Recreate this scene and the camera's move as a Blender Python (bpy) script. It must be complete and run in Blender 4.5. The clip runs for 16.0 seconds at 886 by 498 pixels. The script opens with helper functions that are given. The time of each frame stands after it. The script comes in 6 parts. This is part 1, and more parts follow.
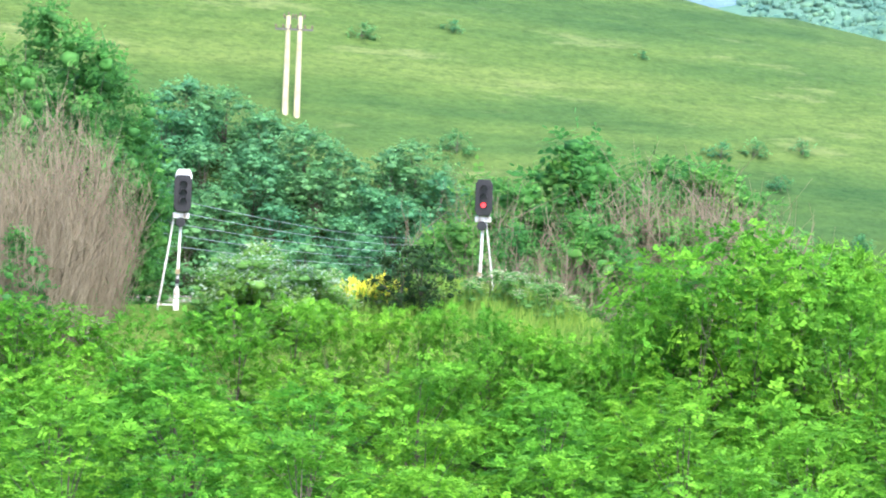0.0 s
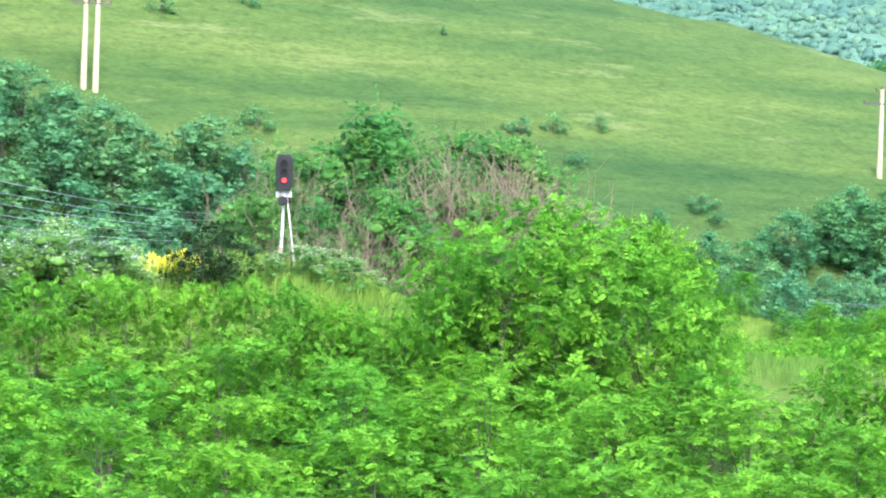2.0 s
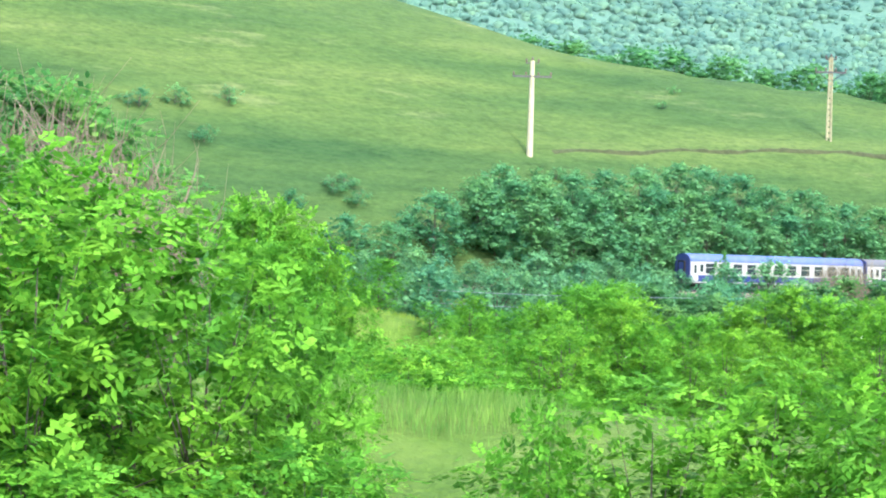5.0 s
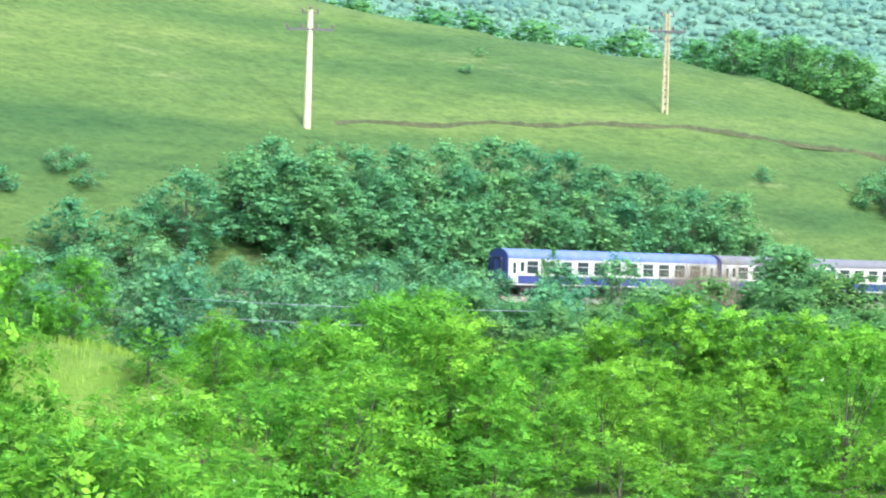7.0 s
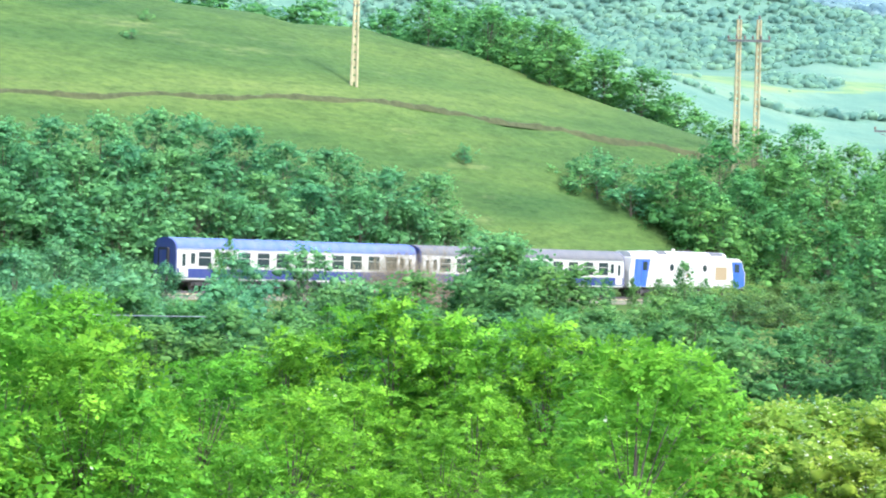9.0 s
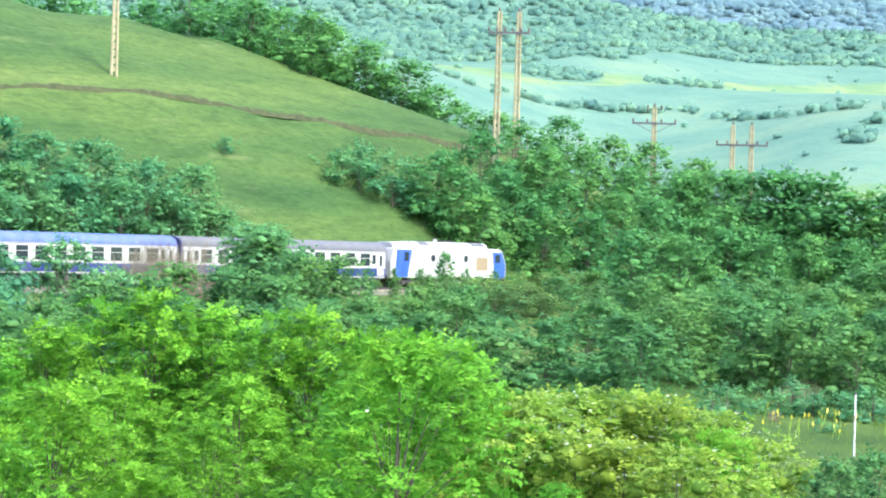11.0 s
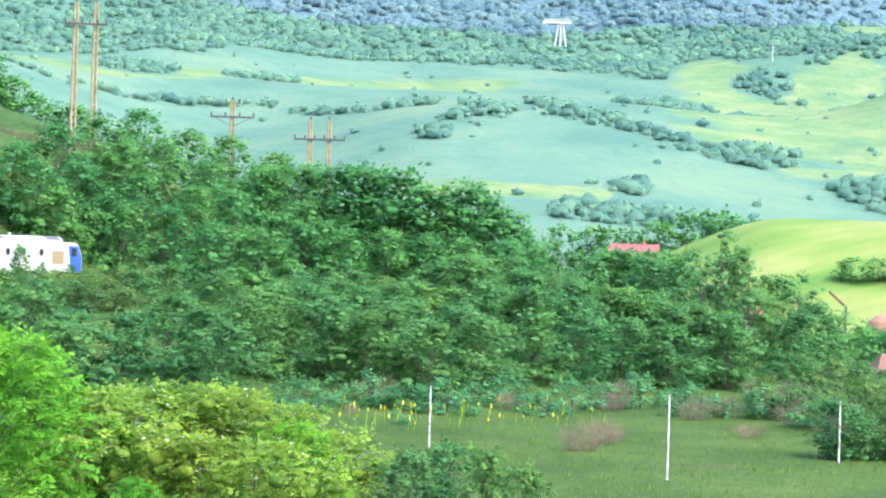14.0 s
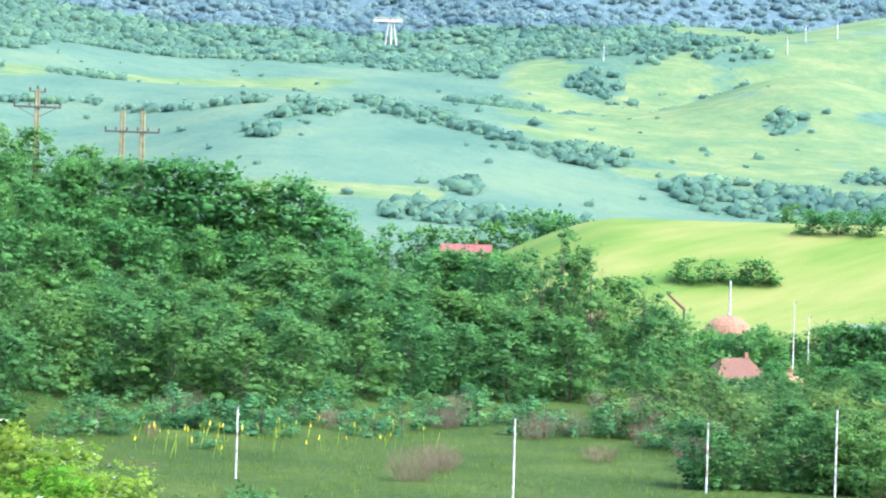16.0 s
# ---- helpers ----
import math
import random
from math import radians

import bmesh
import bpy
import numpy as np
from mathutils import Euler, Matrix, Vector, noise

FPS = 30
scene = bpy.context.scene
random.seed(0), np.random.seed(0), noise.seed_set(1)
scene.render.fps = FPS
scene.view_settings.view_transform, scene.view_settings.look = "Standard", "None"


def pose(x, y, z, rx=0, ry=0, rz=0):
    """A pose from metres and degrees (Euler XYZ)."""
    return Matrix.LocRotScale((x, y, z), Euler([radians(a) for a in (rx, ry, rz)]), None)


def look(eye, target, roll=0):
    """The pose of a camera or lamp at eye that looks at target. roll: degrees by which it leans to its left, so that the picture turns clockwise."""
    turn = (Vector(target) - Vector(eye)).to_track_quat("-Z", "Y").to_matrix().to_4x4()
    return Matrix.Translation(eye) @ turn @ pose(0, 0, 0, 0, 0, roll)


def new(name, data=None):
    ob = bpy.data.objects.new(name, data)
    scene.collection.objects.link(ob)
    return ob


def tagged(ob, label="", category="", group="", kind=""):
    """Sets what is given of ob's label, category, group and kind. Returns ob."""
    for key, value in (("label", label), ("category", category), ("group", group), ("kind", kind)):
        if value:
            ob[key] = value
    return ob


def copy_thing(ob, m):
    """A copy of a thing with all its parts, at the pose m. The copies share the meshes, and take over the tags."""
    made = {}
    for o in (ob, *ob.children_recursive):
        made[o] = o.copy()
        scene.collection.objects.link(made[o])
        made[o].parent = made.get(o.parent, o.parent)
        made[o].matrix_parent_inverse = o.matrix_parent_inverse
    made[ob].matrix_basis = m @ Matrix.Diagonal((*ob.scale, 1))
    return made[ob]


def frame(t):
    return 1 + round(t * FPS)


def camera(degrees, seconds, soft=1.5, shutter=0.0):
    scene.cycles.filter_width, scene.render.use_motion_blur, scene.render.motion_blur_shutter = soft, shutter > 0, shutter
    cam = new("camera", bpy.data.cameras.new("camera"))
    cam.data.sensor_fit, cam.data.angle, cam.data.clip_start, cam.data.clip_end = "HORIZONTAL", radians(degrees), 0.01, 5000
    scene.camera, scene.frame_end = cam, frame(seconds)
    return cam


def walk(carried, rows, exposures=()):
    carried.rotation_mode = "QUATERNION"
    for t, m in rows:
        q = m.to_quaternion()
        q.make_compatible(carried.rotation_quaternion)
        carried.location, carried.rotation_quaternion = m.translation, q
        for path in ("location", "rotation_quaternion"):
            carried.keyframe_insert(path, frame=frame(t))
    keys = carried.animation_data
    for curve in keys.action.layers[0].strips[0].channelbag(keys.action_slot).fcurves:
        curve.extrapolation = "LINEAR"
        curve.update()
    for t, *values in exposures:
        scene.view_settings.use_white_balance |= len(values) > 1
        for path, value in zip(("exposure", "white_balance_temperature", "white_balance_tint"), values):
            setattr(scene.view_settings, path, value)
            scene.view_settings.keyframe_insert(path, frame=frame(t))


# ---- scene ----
cam = camera(20.0, 16.0, soft=2.0)
# seconds, east, north, heading, pitch, lean
WALK = [
    (0.0, 0.00, 0.00, 0.000, 0.399, 2.235),
    (0.5, 0.00, 0.00, -0.940, 0.205, 2.225),
    (1.0, 0.00, 0.00, -2.166, 0.053, 2.154),
    (1.5, 0.00, 0.00, -3.275, -0.016, 2.119),
    (2.0, 0.00, 0.00, -4.537, -0.002, 2.037),
    (2.5, 0.00, 0.00, -5.771, 0.004, 1.991),
    (3.0, 0.00, 0.00, -6.940, -0.052, 1.965),
    (3.5, 0.00, 0.00, -8.415, -0.056, 1.941),
    (4.0, 0.00, 0.00, -10.148, -0.084, 1.848),
    (4.3, 0.56, 2.91, -11.044, -0.083, 1.850),
    (4.7, 3.26, 16.10, -12.032, -0.073, 1.854),
    (5.2, 7.30, 34.24, -13.026, -0.045, 1.864),
    (5.7, 11.40, 51.37, -13.932, -0.018, 1.876),
    (6.2, 14.93, 65.12, -14.976, -0.018, 1.891),
    (6.5, 16.67, 71.45, -15.742, -0.040, 1.901),
    (7.0, 19.86, 82.07, -17.766, -0.032, 1.867),
    (7.5, 23.45, 92.64, -19.802, -0.007, 1.882),
    (8.0, 27.33, 102.91, -21.560, -0.008, 1.884),
    (8.3, 29.10, 107.30, -22.384, -0.040, 1.864),
    (8.6, 30.16, 109.82, -23.376, -0.061, 1.841),
    (9.0, 30.35, 110.25, -25.131, -0.044, 1.811),
    (9.5, 30.35, 110.25, -27.007, -0.033, 1.753),
    (10.0, 30.35, 110.25, -28.228, -0.053, 1.682),
    (10.5, 30.35, 110.25, -29.243, -0.079, 1.651),
    (11.0, 30.35, 110.25, -30.561, -0.086, 1.722),
    (11.5, 30.35, 110.25, -32.632, -0.049, 1.948),
    (12.0, 30.35, 110.25, -35.070, -0.048, 1.904),
    (12.5, 30.35, 110.25, -36.535, 0.026, 1.848),
    (13.0, 30.35, 110.25, -37.666, 0.083, 1.846),
    (13.5, 30.35, 110.25, -38.836, 0.031, 1.837),
    (14.0, 30.35, 110.25, -40.168, 0.065, 1.821),
    (14.5, 30.35, 110.25, -41.385, 0.128, 1.845),
    (14.9, 30.35, 110.25, -42.202, 0.167, 1.773),
    (15.2, 32.36, 112.45, -42.799, 0.166, 1.779),
    (15.5, 36.01, 116.35, -43.362, 0.153, 1.822),
    (15.8, 40.44, 121.00, -43.773, 0.178, 1.829),
    (16.0, 43.17, 123.84, -44.028, 0.200, 1.829),
]
EYE = 12.0
walk(cam, [(t, pose(x, y, EYE, 90 + p, -r, h)) for t, x, y, h, p, r in WALK], exposures=[(0.0, 2.38, 5750, 14), (9.0, 2.38, 5750, 14), (12.0, 2.33, 5750, 14), (16.0, 2.16, 5750, 14)])

# ---- light: high sun behind the viewer's right shoulder, hazy sky ----
SUN_AZ, SUN_EL = 165.0, 52.0
sun = new("sun", bpy.data.lights.new("sun", "SUN"))
sun.data.energy, sun.data.angle, sun.data.color = 0.88, radians(9.0), (1.0, 0.97, 0.90)
sun.matrix_world = look((0, 0, 300), (-math.sin(radians(SUN_AZ)) * 100, -math.cos(radians(SUN_AZ)) * 100, 300 - 100 * math.tan(radians(SUN_EL))))
world = bpy.data.worlds.new("sky")
scene.world = world
world.use_nodes = True
sky = world.node_tree.nodes.new("ShaderNodeTexSky")
sky.sky_type, sky.sun_disc = "NISHITA", False
sky.sun_elevation, sky.sun_rotation = radians(SUN_EL), radians(SUN_AZ)
sky.air_density, sky.dust_density = 1.0, 3.0
world.node_tree.links.new(sky.outputs[0], world.node_tree.nodes["Background"].inputs[0])
world.node_tree.nodes["Background"].inputs[1].default_value = 0.15


# ---- materials ----
class Mat:
    """A node material with a Principled surface and short ways to wire it."""

    def __init__(self, name, colour=(0.5, 0.5, 0.5), rough=0.8, metal=0.0, spec=0.3):
        self.m = bpy.data.materials.new(name)
        self.m.use_nodes = True
        self.t = self.m.node_tree
        self.b = self.t.nodes["Principled BSDF"]
        self.b.inputs["Base Color"].default_value = (*colour, 1)
        self.b.inputs["Roughness"].default_value = rough
        self.b.inputs["Metallic"].default_value = metal
        self.b.inputs["Specular IOR Level"].default_value = spec

    def node(self, kind, **values):
        n = self.t.nodes.new(kind)
        for k, v in values.items():
            n.inputs[k].default_value = v
        return n

    def link(self, a, b):
        self.t.links.new(a, b)

    def place(self, scale=(1, 1, 1)):
        g = self.t.nodes.new("ShaderNodeNewGeometry")
        mp = self.node("ShaderNodeMapping", Scale=scale)
        self.link(g.outputs["Position"], mp.inputs["Vector"])
        return mp.outputs[0]

    def noise(self, scale, detail=4.0, stretch=(1, 1, 1), rough=0.6):
        n = self.node("ShaderNodeTexNoise", Scale=scale, Detail=detail, Roughness=rough)
        self.link(self.place(stretch), n.inputs["Vector"])
        return n.outputs["Fac"]

    def ramp(self, fac, stops):
        r = self.t.nodes.new("ShaderNodeValToRGB")
        while len(r.color_ramp.elements) < len(stops):
            r.color_ramp.elements.new(0.5)
        for e, (p, c) in zip(r.color_ramp.elements, stops):
            e.position, e.color = p, (*c, 1)
        self.link(fac, r.inputs[0])
        return r.outputs[0]

    def mix(self, fac, a, b, how="MIX"):
        m = self.t.nodes.new("ShaderNodeMix")
        m.data_type, m.blend_type = "RGBA", how
        for sock, v in ((m.inputs[0], fac), (m.inputs[6], a), (m.inputs[7], b)):
            if isinstance(v, (int, float)):
                sock.default_value = v
            elif isinstance(v, tuple):
                sock.default_value = (*v, 1)
            else:
                self.link(v, sock)
        return m.outputs[2]

    def colour(self, out):
        self.link(out, self.b.inputs["Base Color"])
        return self

    def bump(self, fac, strength=0.5, distance=0.05):
        n = self.node("ShaderNodeBump", Strength=strength, Distance=distance)
        self.link(fac, n.inputs["Height"])
        self.link(n.outputs[0], self.b.inputs["Normal"])
        return self


def leaf_material(name, dark, light, tip, clear=0.35, massed=False):
    """Leaves: each one its own tint, each plant its own cast (a massed wood varies by stretches instead), light passing through."""
    k = Mat(name, rough=0.7, spec=0.08)
    geo, info = k.t.nodes.new("ShaderNodeNewGeometry"), k.t.nodes.new("ShaderNodeObjectInfo")
    each = k.ramp(geo.outputs["Random Per Island"], [(0.0, dark), (0.6, light), (1.0, tip)])
    plant = k.ramp(info.outputs["Random"], [(0.0, (0.72, 0.86, 0.95)), (0.5, (1, 1, 1)), (1.0, (1.15, 1.02, 0.88))])
    col = each if massed else k.mix(1.0, each, plant, "MULTIPLY")
    patch = k.ramp(k.noise(0.02 if massed else 0.6, 4.0 if massed else 2.0), [(0.35, (0.74, 0.8, 0.86)), (0.65, (1.2, 1.15, 1.02))])
    col = k.mix(1.0, col, patch, "MULTIPLY")
    k.colour(col)
    thin = k.node("ShaderNodeBsdfTranslucent")
    k.link(col, thin.inputs[0])
    mixer = k.node("ShaderNodeMixShader", Fac=clear)
    k.link(k.b.outputs[0], mixer.inputs[1])
    k.link(thin.outputs[0], mixer.inputs[2])
    k.link(mixer.outputs[0], k.t.nodes["Material Output"].inputs[0])
    return k.m


INNER_SHADE = {}


def foliage(name, dark, light, tip, clear):
    """Loose leaves, and for a clump's close packed inside an opaque copy darkened as shade."""
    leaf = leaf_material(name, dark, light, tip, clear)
    INNER_SHADE[leaf] = leaf_material("shaded_" + name, *[tuple(v * 0.60 for v in c) for c in (dark, light, light)], 0.06)
    return leaf


LEAF_BRIGHT = foliage("bright_leaf", (0.084, 0.235, 0.016), (0.158, 0.405, 0.030), (0.205, 0.455, 0.040), 0.45)
LEAF_MID = foliage("mid_leaf", (0.100, 0.240, 0.072), (0.119, 0.280, 0.077), (0.150, 0.325, 0.086), 0.5)
LEAF_FRESH = foliage("fresh_leaf", (0.092, 0.245, 0.052), (0.125, 0.315, 0.062), (0.170, 0.385, 0.075), 0.55)
# extra blue in the deep and cool leaves stands for middle-distance haze
LEAF_DEEP = foliage("deep_leaf", (0.102, 0.272, 0.106), (0.124, 0.322, 0.118), (0.152, 0.366, 0.128), 0.5)
LEAF_CREST = foliage("crest_leaf", (0.102, 0.268, 0.076), (0.124, 0.314, 0.083), (0.158, 0.362, 0.092), 0.5)
LEAF_HAZED = foliage("hazed_leaf", (0.112, 0.285, 0.122), (0.138, 0.340, 0.140), (0.175, 0.390, 0.156), 0.5)
LEAF_YELLOW = foliage("yellowish_leaf", (0.148, 0.275, 0.030), (0.228, 0.368, 0.044), (0.305, 0.432, 0.073), 0.45)
# far leaves: aerial haze is mixed into the colour, bluer on the mountain
LEAF_FAR = leaf_material("hazed_distant_leaf", (0.140, 0.282, 0.208), (0.172, 0.325, 0.230), (0.218, 0.378, 0.240), 0.55, True)
LEAF_MOUNTAIN = leaf_material("hazed_mountain_leaf", (0.178, 0.288, 0.300), (0.202, 0.318, 0.325), (0.228, 0.350, 0.338), 0.55, True)
LEAF_OLIVE = foliage("olive_leaf", (0.115, 0.215, 0.060), (0.145, 0.260, 0.070), (0.185, 0.300, 0.082), 0.5)
LEAF_PALE = foliage("pale_leaf", (0.135, 0.300, 0.055), (0.190, 0.375, 0.080), (0.250, 0.440, 0.120), 0.5)
LEAF_DARK = foliage("dark_leaf", (0.016, 0.04, 0.014), (0.03, 0.07, 0.02), (0.06, 0.11, 0.03), 0.2)
PETAL_WHITE = leaf_material("white_petal", (0.46, 0.53, 0.34), (0.58, 0.64, 0.45), (0.68, 0.71, 0.56), 0.3)
BLADE_PALE = leaf_material("pale_grass_blade", (0.115, 0.235, 0.030), (0.158, 0.290, 0.040), (0.215, 0.338, 0.066), 0.35)
BLADE_GREEN = leaf_material("green_grass_blade", (0.080, 0.148, 0.025), (0.108, 0.182, 0.032), (0.145, 0.218, 0.042), 0.4)
PETAL_YELLOW = leaf_material("yellow_petal", (0.52, 0.48, 0.03), (0.66, 0.60, 0.06), (0.72, 0.68, 0.14), 0.2)
PETAL_RED = leaf_material("red_petal", (0.5, 0.07, 0.03), (0.6, 0.1, 0.04), (0.65, 0.16, 0.06), 0.2)

k = Mat("bark", rough=0.9)
k.colour(k.ramp(k.noise(9.0, 5.0, (1, 1, 0.25)), [(0.3, (0.05, 0.04, 0.03)), (0.7, (0.17, 0.14, 0.10))]))
BARK = k.bump(k.noise(22.0, 3.0, (1, 1, 0.2)), 0.6, 0.03).m
k = Mat("dry_twig", rough=0.9)
TWIG = k.colour(k.ramp(k.noise(3.0), [(0.3, (0.135, 0.108, 0.062)), (0.7, (0.27, 0.222, 0.14))])).m
k = Mat("concrete", rough=0.9)
k.colour(k.ramp(k.noise(1.6, 6.0), [(0.25, (0.36, 0.30, 0.16)), (0.75, (0.54, 0.47, 0.29))]))
CONCRETE = k.bump(k.noise(14.0), 0.4, 0.02).m
k = Mat("stained_concrete", rough=0.9)
k.colour(k.ramp(k.noise(1.6, 6.0), [(0.25, (0.20, 0.178, 0.09)), (0.75, (0.36, 0.322, 0.175))]))
STAINED = k.bump(k.noise(14.0), 0.4, 0.02).m
WIRE = Mat("aluminium_wire", (0.36, 0.37, 0.37), 0.6, 0.4).m
k = Mat("dark_steel", rough=0.6, metal=0.6)
k.b.inputs["Metallic"].default_value = 0.25
STEEL = k.colour(k.ramp(k.noise(6.0), [(0.3, (0.05, 0.05, 0.05)), (0.7, (0.14, 0.12, 0.11))])).m
k = Mat("porcelain", (0.13, 0.095, 0.07), 0.25)
PORCELAIN = k.m
k = Mat("white_paint_weathered", rough=0.55)
k.colour(k.ramp(k.noise(7.0, 6.0, (1, 1, 0.4)), [(0.36, (0.24, 0.17, 0.11)), (0.46, (0.50, 0.47, 0.40)), (0.58, (0.68, 0.67, 0.61)), (1.0, (0.76, 0.75, 0.71))]))
WHITE_WORN = k.m
k = Mat("black_paint", rough=0.5)
BLACK = k.colour(k.ramp(k.noise(8.0), [(0.3, (0.010, 0.010, 0.010)), (0.7, (0.024, 0.022, 0.021))])).m
k = Mat("dark_lens", (0.03, 0.03, 0.03), 0.1, spec=0.6)
LENS_OFF = k.m
k = Mat("red_lens", (0.6, 0.02, 0.02), 0.2)
k.b.inputs["Emission Color"].default_value = (1.0, 0.03, 0.03, 1)
k.b.inputs["Emission Strength"].default_value = 1.3
LENS_RED = k.m


def coat(name, colour, rough=0.35, dirt=0.18):
    """Vehicle paint with dust and rain streaks."""
    q = Mat(name, colour, rough, spec=0.5)
    streak = q.ramp(q.noise(1.4, 5.0, (1, 1, 0.25)), [(0.35, (0, 0, 0)), (0.8, (1, 1, 1))])
    dull = tuple(c * (1 - dirt) + d * dirt for c, d in zip(colour, (0.3, 0.26, 0.2)))
    return q.colour(q.mix(streak, colour, dull)).m


CREAM = coat("cream_paint", (0.37, 0.365, 0.30))
WHITE_COAT = coat("white_paint", (0.42, 0.41, 0.355))
NAVY = coat("navy_paint", (0.012, 0.026, 0.12))
ROOF_BLUE = coat("blue_roof_paint", (0.058, 0.10, 0.27), 0.8, 0.25)
ROOF_GREY = coat("grey_roof_paint", (0.088, 0.092, 0.094), 0.85, 0.2)
BLUE_COAT = coat("blue_paint", (0.014, 0.075, 0.36))
GRILLE = coat("tan_grille", (0.24, 0.18, 0.085), 0.7)
UNDER = coat("underframe_grime", (0.035, 0.033, 0.03), 0.8)
GLASS = Mat("window_glass", (0.025, 0.035, 0.035), 0.08, spec=0.8).m
RUBBER = Mat("rubber", (0.02, 0.02, 0.02), 0.8).m

# grass slopes: contour bands, mottling and dry patches
k = Mat("meadow_grass", rough=0.95, spec=0.1)
broad = k.ramp(k.noise(1.0, 5.0, (0.012, 0.012, 0.16)), [(0.32, (0.031, 0.072, 0.020)), (0.46, (0.054, 0.100, 0.024)), (0.57, (0.073, 0.118, 0.027)), (0.72, (0.106, 0.147, 0.038))])
fine = k.ramp(k.noise(1.0, 6.0, (0.25, 0.25, 1.3), 0.75), [(0.3, (0.68, 0.72, 0.7)), (0.5, (1, 1, 1)), (0.75, (1.28, 1.2, 1.15))])
dry = k.ramp(k.noise(1.0, 6.0, (0.05, 0.05, 0.35), 0.7), [(0.58, (0, 0, 0)), (0.82, (1, 1, 1))])
tuft = k.ramp(k.noise(1.0, 5.0, (1.1, 1.1, 3.2), 0.65), [(0.3, (0.68, 0.73, 0.70)), (0.5, (1.0, 1.0, 1.0)), (0.68, (1.22, 1.15, 1.1))])
k.colour(k.mix(1.0, k.mix(dry, k.mix(1.0, broad, fine, "MULTIPLY"), (0.185, 0.205, 0.08)), tuft, "MULTIPLY"))
GRASS = k.bump(k.noise(1.0, 6.0, (0.8, 0.8, 2.5)), 1.0, 0.6).m
k = Mat("rough_valley_grass", rough=0.95, spec=0.1)
growth = k.ramp(k.noise(1.7, 5.0, (1, 1, 1), 0.7), [(0.3, (0.66, 0.72, 0.66)), (0.5, (1, 1, 1)), (0.68, (1.24, 1.16, 1.1))])
bare = k.ramp(k.noise(0.085, 6.0, (1, 1, 1), 0.7), [(0.61, (0, 0, 0)), (0.72, (1, 1, 1))])
sward = k.ramp(k.noise(0.09, 6.0), [(0.3, (0.038, 0.080, 0.016)), (0.5, (0.060, 0.105, 0.020)), (0.7, (0.090, 0.134, 0.028))])
lush = k.node("ShaderNodeAttribute")
lush.attribute_name = "lush"
fresh = k.ramp(k.noise(0.5, 6.0), [(0.3, (0.078, 0.150, 0.016)), (0.5, (0.104, 0.180, 0.022)), (0.7, (0.140, 0.210, 0.034))])
k.colour(k.mix(lush.outputs["Fac"], k.mix(bare, k.mix(1.0, sward, growth, "MULTIPLY"), (0.088, 0.082, 0.040)), fresh))
VALLEY = k.bump(k.noise(3.0, 6.0), 0.9, 0.35).m
k = Mat("sunny_field", rough=0.95, spec=0.1)
k.colour(k.ramp(k.noise(0.022, 4.0, (0.4, 1.5, 1)), [(0.36, (0.074, 0.165, 0.028)), (0.5, (0.145, 0.210, 0.042)), (0.64, (0.220, 0.238, 0.070))]))
FIELD = k.bump(k.noise(0.9, 5.0), 0.5, 0.3).m
k = Mat("hazed_distant_slope", rough=1.0, spec=0.0)
kept = k.node("ShaderNodeAttribute")
kept.attribute_name = "hay"
wooded = k.node("ShaderNodeAttribute")
wooded.attribute_name = "woodland"
ragged = k.noise(0.021, 6.0, (1, 1, 1), 0.65)


def edge_of(share, soft):
    """A ragged border along the half way line of a share of the land."""
    add = k.t.nodes.new("ShaderNodeMath")
    add.operation = "ADD"
    k.link(share.outputs["Fac"], add.inputs[0])
    k.link(ragged, add.inputs[1])
    return k.ramp(add.outputs[0], [(0.92 - soft, (0, 0, 0)), (min(1.0, 0.98 + soft), (1, 1, 1))])


# slope colours below are shifted to blue to carry the haze of distance
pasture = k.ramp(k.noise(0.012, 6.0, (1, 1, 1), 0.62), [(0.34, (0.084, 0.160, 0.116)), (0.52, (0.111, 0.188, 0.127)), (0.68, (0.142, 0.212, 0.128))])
# mown grass, lightened to show sun on these patches
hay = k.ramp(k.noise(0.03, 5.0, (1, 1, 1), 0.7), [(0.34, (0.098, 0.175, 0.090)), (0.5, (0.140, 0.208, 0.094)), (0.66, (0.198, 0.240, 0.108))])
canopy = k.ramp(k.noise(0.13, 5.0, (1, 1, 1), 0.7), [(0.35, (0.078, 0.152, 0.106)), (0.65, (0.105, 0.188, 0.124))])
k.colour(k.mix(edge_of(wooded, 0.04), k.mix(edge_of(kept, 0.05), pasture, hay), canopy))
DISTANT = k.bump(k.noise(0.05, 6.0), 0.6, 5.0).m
# mountain ground: haze painted in as a stronger blue
k = Mat("hazed_mountain_canopy", rough=1.0, spec=0.0)
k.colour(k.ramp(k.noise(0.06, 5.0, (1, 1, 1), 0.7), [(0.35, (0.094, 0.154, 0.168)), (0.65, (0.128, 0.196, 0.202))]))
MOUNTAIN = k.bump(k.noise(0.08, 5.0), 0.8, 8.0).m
k = Mat("ballast", rough=0.95)
k.colour(k.ramp(k.noise(9.0, 4.0), [(0.3, (0.08, 0.085, 0.05)), (0.7, (0.19, 0.18, 0.12))]))
BALLAST = k.bump(k.noise(14.0), 1.0, 0.08).m
k = Mat("clay_tiles", rough=0.85)
k.colour(k.ramp(k.noise(2.5, 5.0), [(0.32, (0.25, 0.115, 0.064)), (0.5, (0.34, 0.175, 0.10)), (0.68, (0.43, 0.245, 0.15))]))
TILES = k.bump(k.noise(5.0), 0.6, 0.08).m
k = Mat("faded_brown_tiles", rough=0.9)
